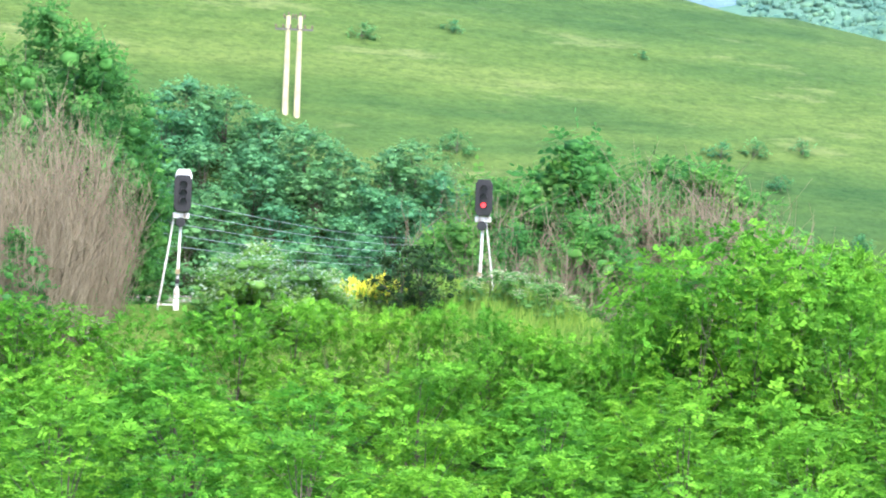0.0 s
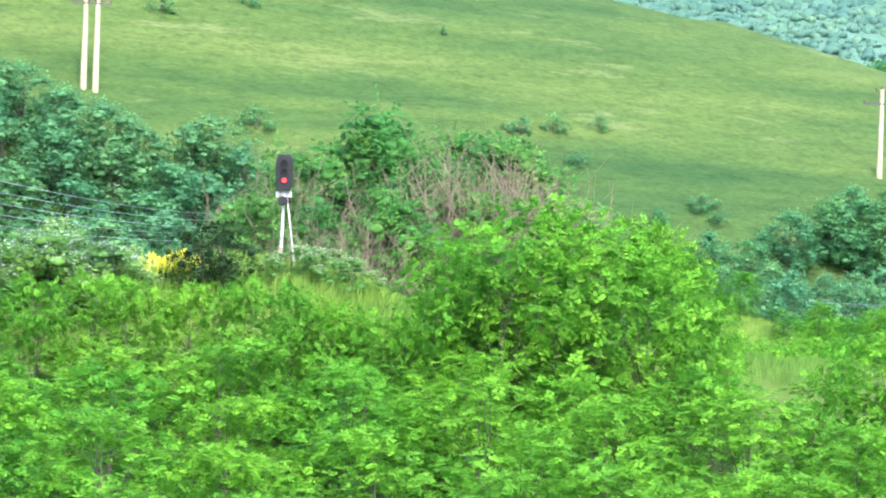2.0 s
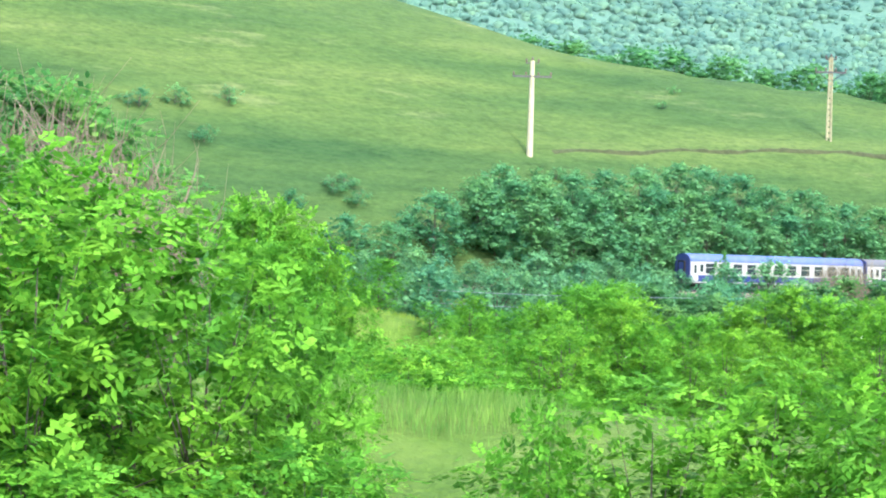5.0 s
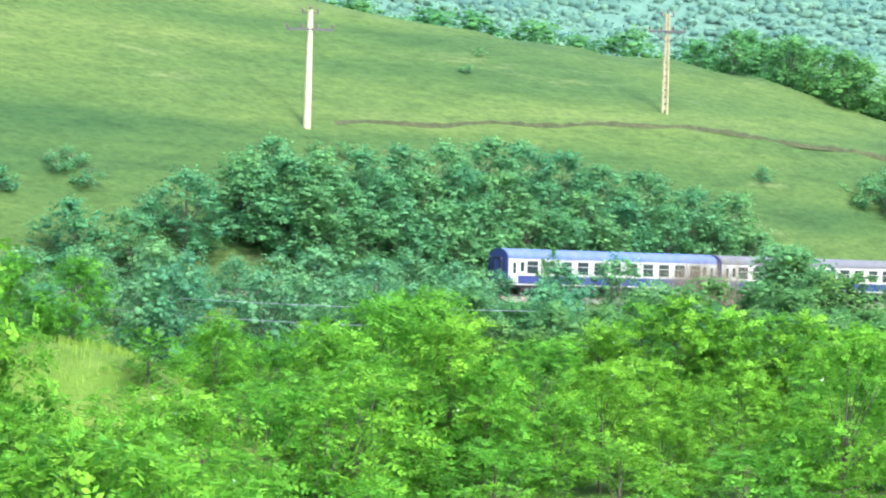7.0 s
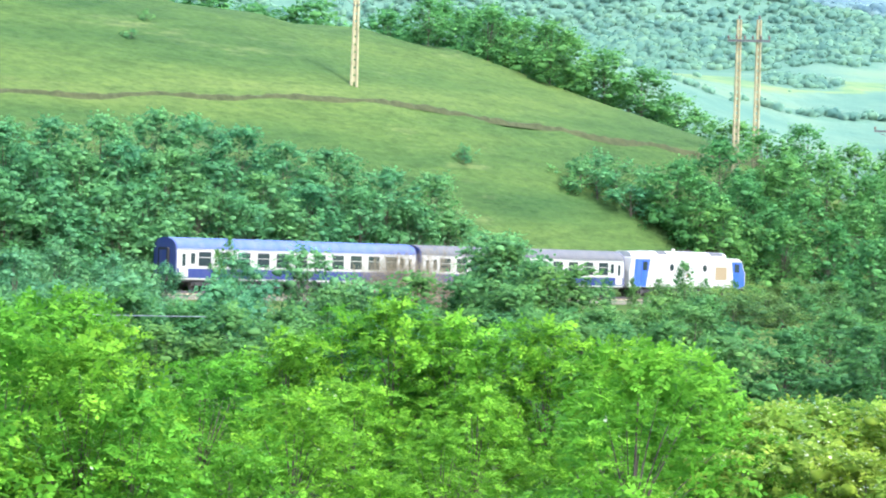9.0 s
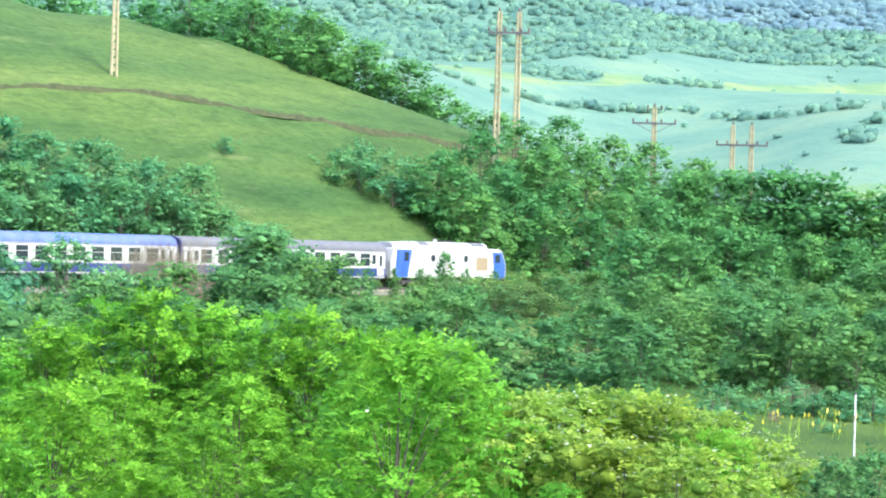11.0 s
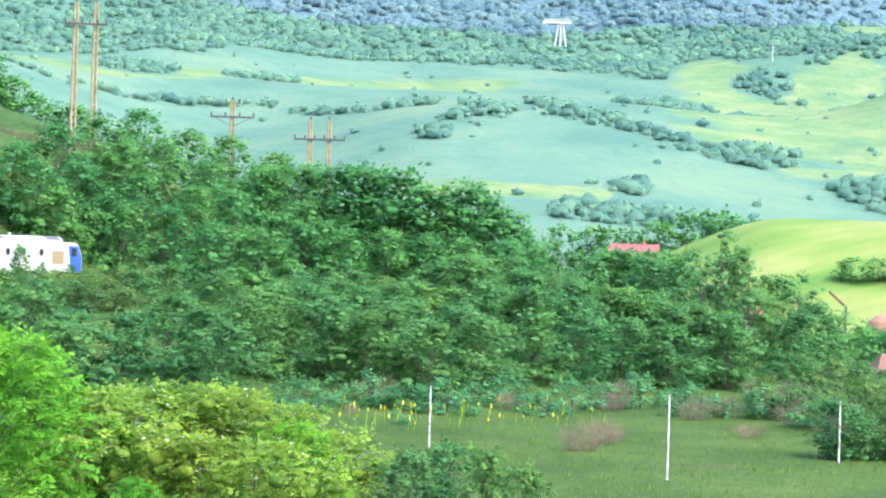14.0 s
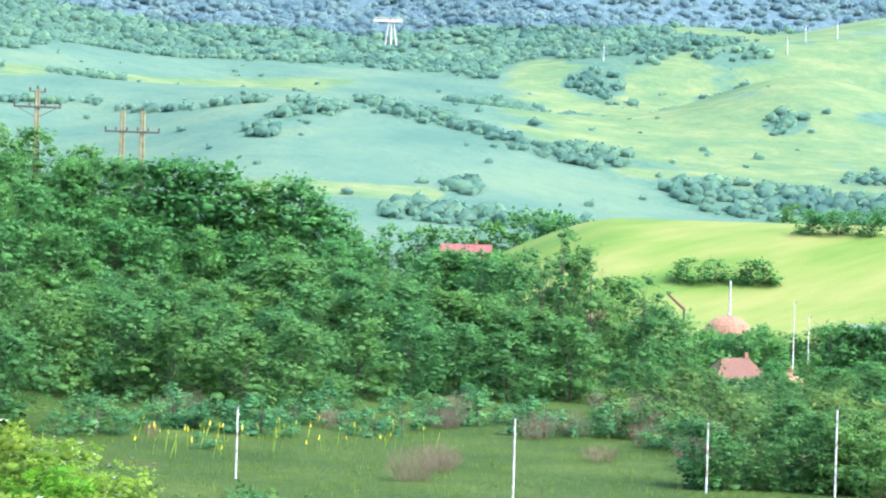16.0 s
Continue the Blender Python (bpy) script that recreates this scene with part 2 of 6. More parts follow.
TILES_BROWN = k.colour(k.ramp(k.noise(2.0, 5.0), [(0.3, (0.155, 0.082, 0.054)), (0.7, (0.215, 0.115, 0.078))])).m
k = Mat("red_sheet_roof", rough=0.6)
RED_ROOF = k.colour(k.ramp(k.noise(1.5, 4.0), [(0.3, (0.23, 0.07, 0.06)), (0.7, (0.31, 0.11, 0.09))])).m
k = Mat("grey_slate", rough=0.8)
SLATE = k.colour(k.ramp(k.noise(2.0, 4.0), [(0.3, (0.16, 0.17, 0.20)), (0.7, (0.26, 0.27, 0.30))])).m
k = Mat("limewash", rough=0.9)
PLASTER = k.colour(k.ramp(k.noise(1.2, 5.0), [(0.3, (0.60, 0.55, 0.46)), (0.7, (0.78, 0.75, 0.68))])).m
k = Mat("bare_earth", rough=1.0)
k.colour(k.ramp(k.noise(1.4, 5.0), [(0.3, (0.030, 0.040, 0.014)), (0.7, (0.066, 0.072, 0.026))]))
EARTH = k.bump(k.noise(4.0), 0.8, 0.15).m

# ---- the lie of the land ----
# s runs along the railway, n away from it up the hill; both in metres from the last coach
T = (0.95229, 0.30520)
N = (-0.30520, 0.95229)
S0, N0 = 176.48, 247.78
STAND = (30.35, 110.25)  # where the long middle of the shot is taken from


def xy(s, n):
    return T[0] * (s + S0) + N[0] * (n + N0), T[1] * (s + S0) + N[1] * (n + N0)


def step(v, a, b):
    q = np.clip((v - a) / (b - a), 0, 1)
    return q * q * (3 - 2 * q)


BENCH = ([-200, -107, -60, -4, 45, 91, 104, 115, 138, 155, 170, 190, 230],
         [27.5, 25.8, 24.4, 22.6, 25.2, 23.5, 22.4, 18.5, 14.5, 10, 5, -6, -9])
SHOULDER = ([-200, -120, -60, -30, 0, 20, 40, 55, 70, 85, 100, 115, 140, 170, 210],
            [52, 46.6, 41.8, 39.9, 37.8, 37.2, 36.2, 35.4, 35.4, 33.7, 30.1, 23.6, 15.8, 6.5, -9])
CREST = ([-200, -120, -60, -30, 0, 20, 40, 55, 70, 85, 100, 115, 140, 170, 210],
         [71, 63.6, 55.5, 51.6, 47.9, 44.4, 39.6, 37.0, 35.9, 35.0, 32.6, 26.6, 18.4, 8, -9])
FAR = ([300, 380, 450, 520, 600, 700, 770, 900, 1100, 1500, 2000, 2600, 3400, 4900],
       [0, -9, -10, -9, -4, 3, 4, 2, 28, 92, 172, 262, 360, 520])


def ripple(x, y, size):
    return (np.sin(x / size + 1.3 * np.sin(y / size * 0.7)) + np.sin(y / size * 1.1 + 2.0 + np.sin(x / size * 0.6))) * 0.5


def ground_z(x, y):
    """Height of the land at a place (numbers or arrays)."""
    x, y = np.asarray(x, float), np.asarray(y, float)
    s = T[0] * x + T[1] * y - S0
    n = N[0] * x + N[1] * y - N0
    bench, shoulder, crest = np.interp(s, *BENCH), np.interp(s, *SHOULDER), np.interp(s, *CREST)
    bed = np.interp(s, [-300, 150, 200, 240], [7.45, 7.45, -7, -9])
    up = bed + (bench - bed) * np.clip((n - 5) / 22, 0, 1) ** 0.85
    up = up + (shoulder - bench) * np.clip((n - 27) / 28, 0, 1) + (crest - shoulder) * np.clip((n - 55) / 30, 0, 1)
    up = up - np.clip(n - 85, 0, 200) * 0.22 + 0.5 * ripple(x, y, 9.0) * np.clip((n - 20) / 20, 0, 1)
    low = np.interp(s, [-300, 60, 140, 200, 260], [1.4, 1.0, -1.5, -8, -10])
    down = low + (bed - low) * (1 - step(-n, 4, 60))
    z = np.where(n > 0, up, down)
    r1, a1 = np.hypot(x, y), np.degrees(np.arctan2(x, y))
    swell = np.interp(a1, [-60, -20, -12, -6, 0, 2, 4, 8, 12, 20, 60], [0.1, 0.6, 0.8, 0.87, 1.0, 0.97, 0.78, 0.66, 0.56, 0.5, 0.1])
    home = 5.6 + 5.6 * np.exp(-((r1 - 80) / 12.0) ** 2) * swell
    z = z + (home - z) * (1 - step(r1, 96, 118))
    z = z + 6.6 * np.exp(-((x - 32.5) / 11.0) ** 4 - ((y - 180.0) / 9.0) ** 4)
    r2, a2 = np.hypot(x - STAND[0], y - STAND[1]), np.degrees(np.arctan2(x - STAND[0], y - STAND[1]))
    ahead = step(-np.abs(a2 - 15), -120, -70)
    far = np.interp(r2, *FAR) * ahead + (2 + 0.012 * np.clip(r2 - 300, 0, 9999)) * (1 - ahead)
    far = far + ripple(x, y, 130.0) * np.clip((r2 - 850) * 0.022, 0, 34) + ripple(x, y, 47.0) * np.clip((r2 - 850) * 0.006, 0, 9)
    far = far + np.clip(r2 - 1100, 0, 4000) * 0.045 * step(-a2, -36, -8)
    far = far + 34 * np.exp(-((a2 - 40.5) / np.where(a2 < 40.5, 4.0, 8.0)) ** 2 - ((r2 - 1250) / 260) ** 2) + 40 * np.exp(-((a2 - 27.0) / 5.0) ** 2 - ((r2 - 1350) / 200) ** 2)
    far = far + 26 * np.exp(-((a2 - 52.0) / 3.0) ** 2 - ((r2 - 1500) / 160) ** 2)
    far = far + (18.5 * step(a2, 43.0, 48.0) + 3) * np.exp(-((r2 - 690) / 85) ** 2)
    far = far + 190 * step(a2, 39.5, 46.0) * step(r2, 2450, 3300)
    w = step(r2, 330, 430)
    return z + (far - z) * w


def zat(x, y):
    return float(ground_z(x, y))


def mesh_from(name, verts, faces, material, smooth=False):
    me = bpy.data.meshes.new(name)
    me.from_pydata(verts, [], faces)
    me.materials.append(material)
    if smooth:
        me.polygons.foreach_set("use_smooth", [True] * len(me.polygons))
    return me


def part(name, data, parent=None, label=""):
    ob = new(name, data)
    ob.parent = parent
    return tagged(ob, label)


def from_bm(name, bm, material, smooth=False):
    me = bpy.data.meshes.new(name)
    bm.normal_update()
    bm.to_mesh(me)
    bm.free()
    me.materials.append(material)
    if smooth:
        me.polygons.foreach_set("use_smooth", [True] * len(me.polygons))
    return me


def quads(name, corners, material, facing=None):
    """A mesh of loose four-cornered leaves; corners is an array (count, 4, 3), facing the way each one is rounded to."""
    c = np.asarray(corners, np.float32)
    me = bpy.data.meshes.new(name)
    q = len(c)
    me.vertices.add(4 * q)
    me.vertices.foreach_set("co", c.reshape(-1))
    me.loops.add(4 * q)
    me.loops.foreach_set("vertex_index", np.arange(4 * q, dtype=np.int32))
    me.polygons.add(q)
    me.polygons.foreach_set("loop_start", np.arange(0, 4 * q, 4, dtype=np.int32))
    me.update(calc_edges=True)
    me.materials.append(material)
    if facing is not None:
        me.normals_split_custom_set_from_vertices(np.repeat(facing, 4, axis=0).tolist())
    return me


# the distant hills: where the woods begin, where the hedge runs and where hay is mown and painted sunlit (bearing in
# degrees, reach in metres)
WOOD_LINE = ([4, 15, 25, 30, 34, 39, 43, 45, 46.5, 48, 52, 60], [1250, 1340, 1480, 1600, 1690, 1850, 1800, 1790, 2150, 2420, 2500, 2500])
HEDGE_LINE = ([20, 28, 31, 36, 40, 42, 44, 48, 50], [1400, 1450, 1420, 1450, 1310, 1285, 1225, 1115, 1100])
COPSES = [(41.2, 1275, 0.55, 34), (39.9, 1200, 0.4, 26), (40.3, 1240, 0.35, 20), (42.2, 1310, 0.3, 22), (45.5, 1640, 0.7, 45), (46.6, 1530, 0.5, 30), (47.3, 1800, 0.7, 50),
          (49.0, 1650, 0.35, 25), (50.6, 1560, 0.3, 25), (44.4, 1085, 0.45, 16), (52.5, 1620, 0.6, 40), (33.0, 1560, 1.0, 40), (36.0, 1590, 0.9, 30), (51.6, 1350, 0.5, 25)]


def rough(x, y):
    return noise.noise((x / 230.0, y / 230.0, 3.0)) + 0.6 * noise.noise((x / 75.0, y / 75.0, 9.0)) + 0.45 * noise.noise((x / 34.0, y / 34.0, 5.0))


def woodiness(x, y):
    """Above 0 where the distant hills carry woods, hedges or copses."""
    r, a = math.hypot(x - STAND[0], y - STAND[1]), math.degrees(math.atan2(x - STAND[0], y - STAND[1]))
    v = rough(x, y)
    w = float(np.clip((r - np.interp(a, *WOOD_LINE)) / 110.0, -1.2, 0.9)) + 0.55 * v
    hedge = float(np.interp(a, *HEDGE_LINE))
    w = max(w, 0.42 - abs(r - hedge) / 13.0 + 0.75 * v - (0.3 if a > 43.5 else 0.0))
    if a > 42.6:
        w = max(w, 0.8 - abs(r - 1012) / 20.0 + 0.8 * v, 0.10 - abs(r - hedge - 30) / 75.0 + 1.0 * v)
    if a > 44.0 and r > 1150:
        w = max(w, 0.9 * v - 0.27)
    for ca, cr, wa, wr in COPSES:
        w = max(w, 1.0 - math.hypot((a - ca) / wa, (r - cr) / wr) + 0.35 * v)
    return w


def hay_share(x, y):
    """How much of the land is mown hay, with the sunlit look painted in."""
    r, a = math.hypot(x - STAND[0], y - STAND[1]), math.degrees(math.atan2(x - STAND[0], y - STAND[1]))
    v = rough(x, y)
    east = float(step(a, 44.0, 46.5)) * float(step(r, float(np.interp(a, *HEDGE_LINE)) + 10, float(np.interp(a, *HEDGE_LINE)) + 90))
    strip = max(0.0, 1 - abs(r - 1060) / 34.0) * float(step(-a, -44.5, -43.5)) * float(step(a, 38, 40))
    glade = max(0.0, 1 - abs(r - np.interp(a, [28, 33, 38, 42], [1490, 1540, 1670, 1750])) / 85.0) * float(step(-a, -43, -41))
    return min(1.0, max(east * 0.75 + 0.35 * v * east, strip, glade * 0.9 + 0.2 * v * glade))


# one sheet of ground, in rings round the standing place, out to the horizon
azs = np.concatenate([np.arange(-45, 0, 0.5), np.arange(0, 62, 0.27), np.arange(62, 75, 0.5), np.arange(75, 315, 2.0)])
rs = np.concatenate([2.0 * 1.035 ** np.arange(0, 174), 800 * 1.0125 ** np.arange(0, 106), 3000 * 1.036 ** np.arange(0, 15)])
RR, AA = np.meshgrid(rs, np.radians(azs), indexing="ij")
GX, GY = STAND[0] + RR * np.sin(AA), STAND[1] + RR * np.cos(AA)
GZ = ground_z(GX, GY)
nr, na = RR.shape
idx = np.arange(nr * na).reshape(nr, na)
nxt = np.roll(idx, -1, axis=1)
faces = np.stack([idx[:-1], idx[1:], nxt[1:], nxt[:-1]], -1).reshape(-1, 4)
verts = np.stack([GX, GY, GZ], -1).reshape(-1, 3)
me = bpy.data.meshes.new("ground")
centre = len(verts)
me.from_pydata(np.vstack([verts, [[*STAND, zat(*STAND)]]]).tolist(), [], faces.tolist() + [[centre, int(idx[0, j]), int(nxt[0, j])] for j in range(na)])
for m in (GRASS, VALLEY, FIELD, DISTANT, MOUNTAIN):
    me.materials.append(m)
mid = verts[faces].mean(1)
ms = T[0] * mid[:, 0] + T[1] * mid[:, 1] - S0
mn = N[0] * mid[:, 0] + N[1] * mid[:, 1] - N0
mr = np.hypot(mid[:, 0] - STAND[0], mid[:, 1] - STAND[1])
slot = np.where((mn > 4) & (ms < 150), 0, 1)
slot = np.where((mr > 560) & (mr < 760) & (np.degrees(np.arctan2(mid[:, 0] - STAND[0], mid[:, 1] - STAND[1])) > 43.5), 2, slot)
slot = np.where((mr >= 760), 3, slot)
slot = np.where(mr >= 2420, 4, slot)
land = np.vstack([verts, [[*STAND, 0.0]]])
far_vert = np.nonzero((np.hypot(land[:, 0] - STAND[0], land[:, 1] - STAND[1]) > 780) & (np.abs(np.degrees(np.arctan2(land[:, 0] - STAND[0], land[:, 1] - STAND[1])) - 30) < 34))[0]
shares = np.zeros((2, len(land)), np.float32)
for j in far_vert:
    shares[0, j] = hay_share(land[j, 0], land[j, 1])
    shares[1, j] = min(1.0, max(0.0, 0.5 + 0.8 * woodiness(land[j, 0], land[j, 1])))
for name, share in zip(("hay", "woodland"), shares):
    me.attributes.new(name, "FLOAT", "POINT").data.foreach_set("value", share)
home_r, home_a = np.hypot(land[:, 0], land[:, 1]), np.degrees(np.arctan2(land[:, 0], land[:, 1]))
rise = np.exp(-((land[:, 0] - 32.5) / 12.0) ** 4 - ((land[:, 1] - 180.0) / 10.0) ** 4)
lush = np.clip(np.exp(-((home_r - 84) / 14.0) ** 4 - ((home_a - 3.0) / 14.0) ** 4) + rise, 0, 1)
me.attributes.new("lush", "FLOAT", "POINT").data.foreach_set("value", lush.astype(np.float32))
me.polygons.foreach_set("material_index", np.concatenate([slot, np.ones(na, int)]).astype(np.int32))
me.polygons.foreach_set("use_smooth", [True] * len(me.polygons))
tagged(new("ground", me), "grassy hillside, valley and distant wooded slopes", "ground", kind="structure")


# ---- plants ----
def tube(pts, radii, sides=6):
    """Vertices and faces of a tapering limb."""
    vs, fs = [], []
    for i, (p, r) in enumerate(zip(pts, radii)):
        a = Vector(pts[min(i + 1, len(pts) - 1)]) - Vector(pts[max(i - 1, 0)])
        u = a.orthogonal().normalized()
        v = a.normalized().cross(u)
        for j in range(sides):
            q = 2 * math.pi * j / sides
            vs.append(Vector(p) + r * (math.cos(q) * u + math.sin(q) * v))
    for i in range(len(pts) - 1):
        for j in range(sides):
            k2 = (j + 1) % sides
            fs.append((i * sides + j, i * sides + k2, (i + 1) * sides + k2, (i + 1) * sides + j))
    return vs, fs


def limbs(name, list_of, material, sides=6):
    vs, fs = [], []
    for pts, radii in list_of:
        v, f = tube(pts, radii, sides)
        o = len(vs)
        vs += v
        fs += [tuple(i + o for i in q) for q in f]
    return mesh_from(name, [tuple(v) for v in vs], fs, material, True)


def unit(v):
    return v / np.maximum(np.linalg.norm(v, axis=-1, keepdims=True), 1e-6)


def sprays(rng, clumps, count, size, leaflets, droop=0.12, broad=0.42, slim=0.36, flat=0.6, inner=0.55):
    """Feathered leaf sprays on the outside of the clumps: (count * leaflets, 4, 3), and the way each leaf is rounded to."""
    c = np.asarray([q[:3] for q in clumps])
    rad = np.asarray([q[3] for q in clumps])
    pick = rng.choice(len(c), count, p=rad ** 2 / np.sum(rad ** 2))
    d = unit(rng.normal(size=(count, 3)) + np.array([0, 0, 0.45]))
    base = c[pick] + d * (rad[pick] * rng.uniform(inner, 1.06, count))[:, None] * np.array([1.1, 1.1, 0.74])
    axis = unit((d * 0.7 + rng.normal(size=(count, 3)) * 0.55 - np.array([0, 0, droop])) * np.array([1, 1, flat]))
    up = unit(d * 0.8 + np.array([0, 0, 1.1]) + rng.normal(size=(count, 3)) * 0.3)
    side = unit(np.cross(axis, up))
    up = np.cross(side, axis)
    length = size * rng.uniform(0.65, 1.35, count)
    out = []
    rounded = unit(d * 0.9 + np.array([0, 0, 0.25]) + rng.normal(size=(count, 3)) * 0.15)
    for i in range(leaflets):
        f = (i // 2 + 0.5) / (leaflets / 2)
        sg = 0.0 if i == leaflets - 1 else (1.0 if i % 2 else -1.0)
        start = base + axis * (length * f * 0.8)[:, None] - up * (length * f * f * 0.22)[:, None]
        way = unit(axis * (0.55 if sg else 1.0) + side * sg * 0.9 - up * 0.15 + rng.normal(size=(count, 3)) * 0.12)
        ll = (length * broad * rng.uniform(0.75, 1.2, count) * (1.0 - 0.35 * abs(f - 0.4)))[:, None]
        wide = unit(np.cross(way, up)) * ll * slim
        out.append(np.stack([start, start + way * ll * 0.5 + wide, start + way * ll, start + way * ll * 0.5 - wide], 1))
    leaves, facing = np.concatenate(out), np.tile(rounded, (leaflets, 1))
    turned = np.sum(np.cross(leaves[:, 2] - leaves[:, 0], leaves[:, 3] - leaves[:, 1]) * facing, axis=1) < 0
    leaves[turned] = leaves[turned][:, ::-1]
    return leaves, facing


GOLD = (1 + 5 ** 0.5) / 2
BALL_V = unit(np.array([(-1, GOLD, 0), (1, GOLD, 0), (-1, -GOLD, 0), (1, -GOLD, 0), (0, -1, GOLD), (0, 1, GOLD), (0, -1, -GOLD), (0, 1, -GOLD),
                        (GOLD, 0, -1), (GOLD, 0, 1), (-GOLD, 0, -1), (-GOLD, 0, 1)], float))
BALL_F = np.array([(0, 11, 5), (0, 5, 1), (0, 1, 7), (0, 7, 10), (0, 10, 11), (1, 5, 9), (5, 11, 4), (11, 10, 2), (10, 7, 6), (7, 1, 8),
                   (3, 9, 4), (3, 4, 2), (3, 2, 6), (3, 6, 8), (3, 8, 9), (4, 9, 5), (2, 4, 11), (6, 2, 10), (8, 6, 7), (9, 8, 1)])


def dense_insides(rng, centres, radii, flat=0.74, lift=0.25):
    """The dense inside of each clump, uneven and angular: vertices, triangles and the way each vertex is rounded to."""
    c, m = np.asarray(centres, float), len(centres)
    r = np.asarray(radii, float)[:, None, None] * rng.uniform(0.72, 1.18, (m, 12, 1))
    verts = c[:, None, :] + BALL_V[None] * r * np.array([1.1, 1.1, flat])
    ways = unit(np.tile(BALL_V, (m, 1)) * 0.9 + np.array([0, 0, lift]))
    return verts.reshape(-1, 3), (BALL_F[None] + 12 * np.arange(m)[:, None, None]).reshape(-1, 3), ways


def crown_mesh(name, leaves, facing, inside, material, dense):
    """Loose leaves round dense clump insides, as one mesh."""
    iv, tri, ways = inside
    q, f = len(leaves), len(tri)
    me = bpy.data.meshes.new(name)
    me.vertices.add(4 * q + len(iv))
    me.vertices.foreach_set("co", np.concatenate([leaves.reshape(-1, 3), iv]).astype(np.float32).reshape(-1))
    me.loops.add(4 * q + 3 * f)
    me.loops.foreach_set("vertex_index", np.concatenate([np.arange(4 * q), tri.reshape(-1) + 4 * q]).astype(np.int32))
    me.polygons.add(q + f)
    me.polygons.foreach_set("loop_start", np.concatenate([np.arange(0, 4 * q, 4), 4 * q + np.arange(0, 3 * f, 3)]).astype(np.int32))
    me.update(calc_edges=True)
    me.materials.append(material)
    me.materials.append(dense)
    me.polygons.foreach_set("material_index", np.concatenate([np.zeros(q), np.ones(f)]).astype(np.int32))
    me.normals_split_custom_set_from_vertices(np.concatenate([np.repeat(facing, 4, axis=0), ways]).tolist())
    return me


def crown_clumps(rng, height, radius, base, count, lean=0.0, peak=1.0):
    """Clump centres filling an uneven crown from base to height."""
    out = []
    for i in range(count):
        f = (i + rng.uniform(0, 1)) / count
        z = base + (height - base) * f
        wide = radius * (math.sin(math.pi * min(1, 0.22 + 0.78 * f) ** peak) ** 0.7 * 0.95 + 0.05)
        a, q = rng.uniform(0, 6.283), math.sqrt(rng.uniform(0.05, 1.0))
        cr = radius * rng.uniform(0.24, 0.42) * (1.0 - 0.35 * f)
        out.append((math.cos(a) * q * wide + lean * f, math.sin(a) * q * wide, min(z, height - cr * 0.7), cr))
    return out


def make_plant(name, seed, height, radius, base, clumps, count, size, leaflets, leaf, peak=1.0, trunk=0.09, label="", category="tree", bloom=None, broad=0.42, flat=0.6, fill=0.44, slim=0.36):
    rng = np.random.default_rng(seed)
    cl = crown_clumps(rng, height, radius, base, clumps, rng.uniform(-0.4, 0.4), peak)
    root = tagged(new(name), label, category)
    list_of = [([(0, 0, -0.6), (0.05, 0, base * 0.6), (0.1, 0.05, base + (height - base) * 0.45), (0.12, 0.05, height * 0.86)],
                [trunk * 1.3, trunk, trunk * 0.65, trunk * 0.15])]
    for cx, cy, cz, cr in cl[::2]:
        z0 = max(0.2, min(cz - 0.4, base * 0.7 + cz * 0.25))
        list_of.append(([(0.05, 0.02, z0), (cx * 0.5, cy * 0.5, (z0 + cz) * 0.5 + 0.1), (cx, cy, cz)], [trunk * 0.45, trunk * 0.28, trunk * 0.08]))
    part("trunk", limbs("trunk", list_of, BARK, 5), root)
    leaves, facing = sprays(rng, cl, count, size, leaflets, broad=broad, flat=flat, slim=slim)
    if fill:
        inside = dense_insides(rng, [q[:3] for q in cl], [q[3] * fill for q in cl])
        part("crown", crown_mesh("crown", leaves, facing, inside, leaf, INNER_SHADE[leaf]), root)
    else:
        part("crown", quads("crown", leaves, leaf, facing), root)
    if bloom:
        mat, many, big, lab = bloom
        leaves, facing = sprays(rng, [(a, b, c2 + r * 0.2, r * 1.08) for a, b, c2, r in cl[len(cl) // 3:]], many, big, 5, -0.1, 0.6)
        part("blossom", quads("blossom", leaves, mat, facing), root, lab)
    return root


STOCK = {}


def stock(kind, build, many):
    STOCK[kind] = [build(i) for i in range(many)]
    for i, ob in enumerate(STOCK[kind]):
        ob["spare"] = 1


PLACED = {}


def plant(kind, x, y, high, rng, wide=1.0, z=None):
    """Sets a plant of that kind at (x, y), so that it is high metres tall."""
    pool = STOCK[kind]
    i = int(rng.integers(len(pool)))
    ob = pool[i]
    h = HEIGHTS[kind]
    k2 = high / h
    place, turn, size = (x, y, (zat(x, y) if z is None else z) - 0.05), Euler((0, 0, rng.uniform(0, 6.283))), Vector((k2 * wide, k2 * wide, k2))
    if ob["spare"]:
        ob["spare"] = 0
        ob.matrix_basis = Matrix.LocRotScale(place, turn, size)
    else:
        copy_thing(ob, Matrix.LocRotScale(place, turn, Vector((size[0] / ob.scale[0], size[1] / ob.scale[1], size[2] / ob.scale[2]))))


HEIGHTS = {"locust_shrub": 4.6, "thicket_shrub": 4.6, "locust_tree": 8.0, "wood_tree": 7.0, "bank_tree": 7.0, "crest_tree": 7.0, "roadside_tree": 7.0, "hill_bush": 2.4, "yellow_shrub": 3.2,
           "dark_bush": 2.6, "scrub_bush": 2.4, "orchard_tree": 6.0, "bare_shrub": 4.0, "elder": 2.6, "cool_tree": 7.0, "feathery_tree": 7.0}
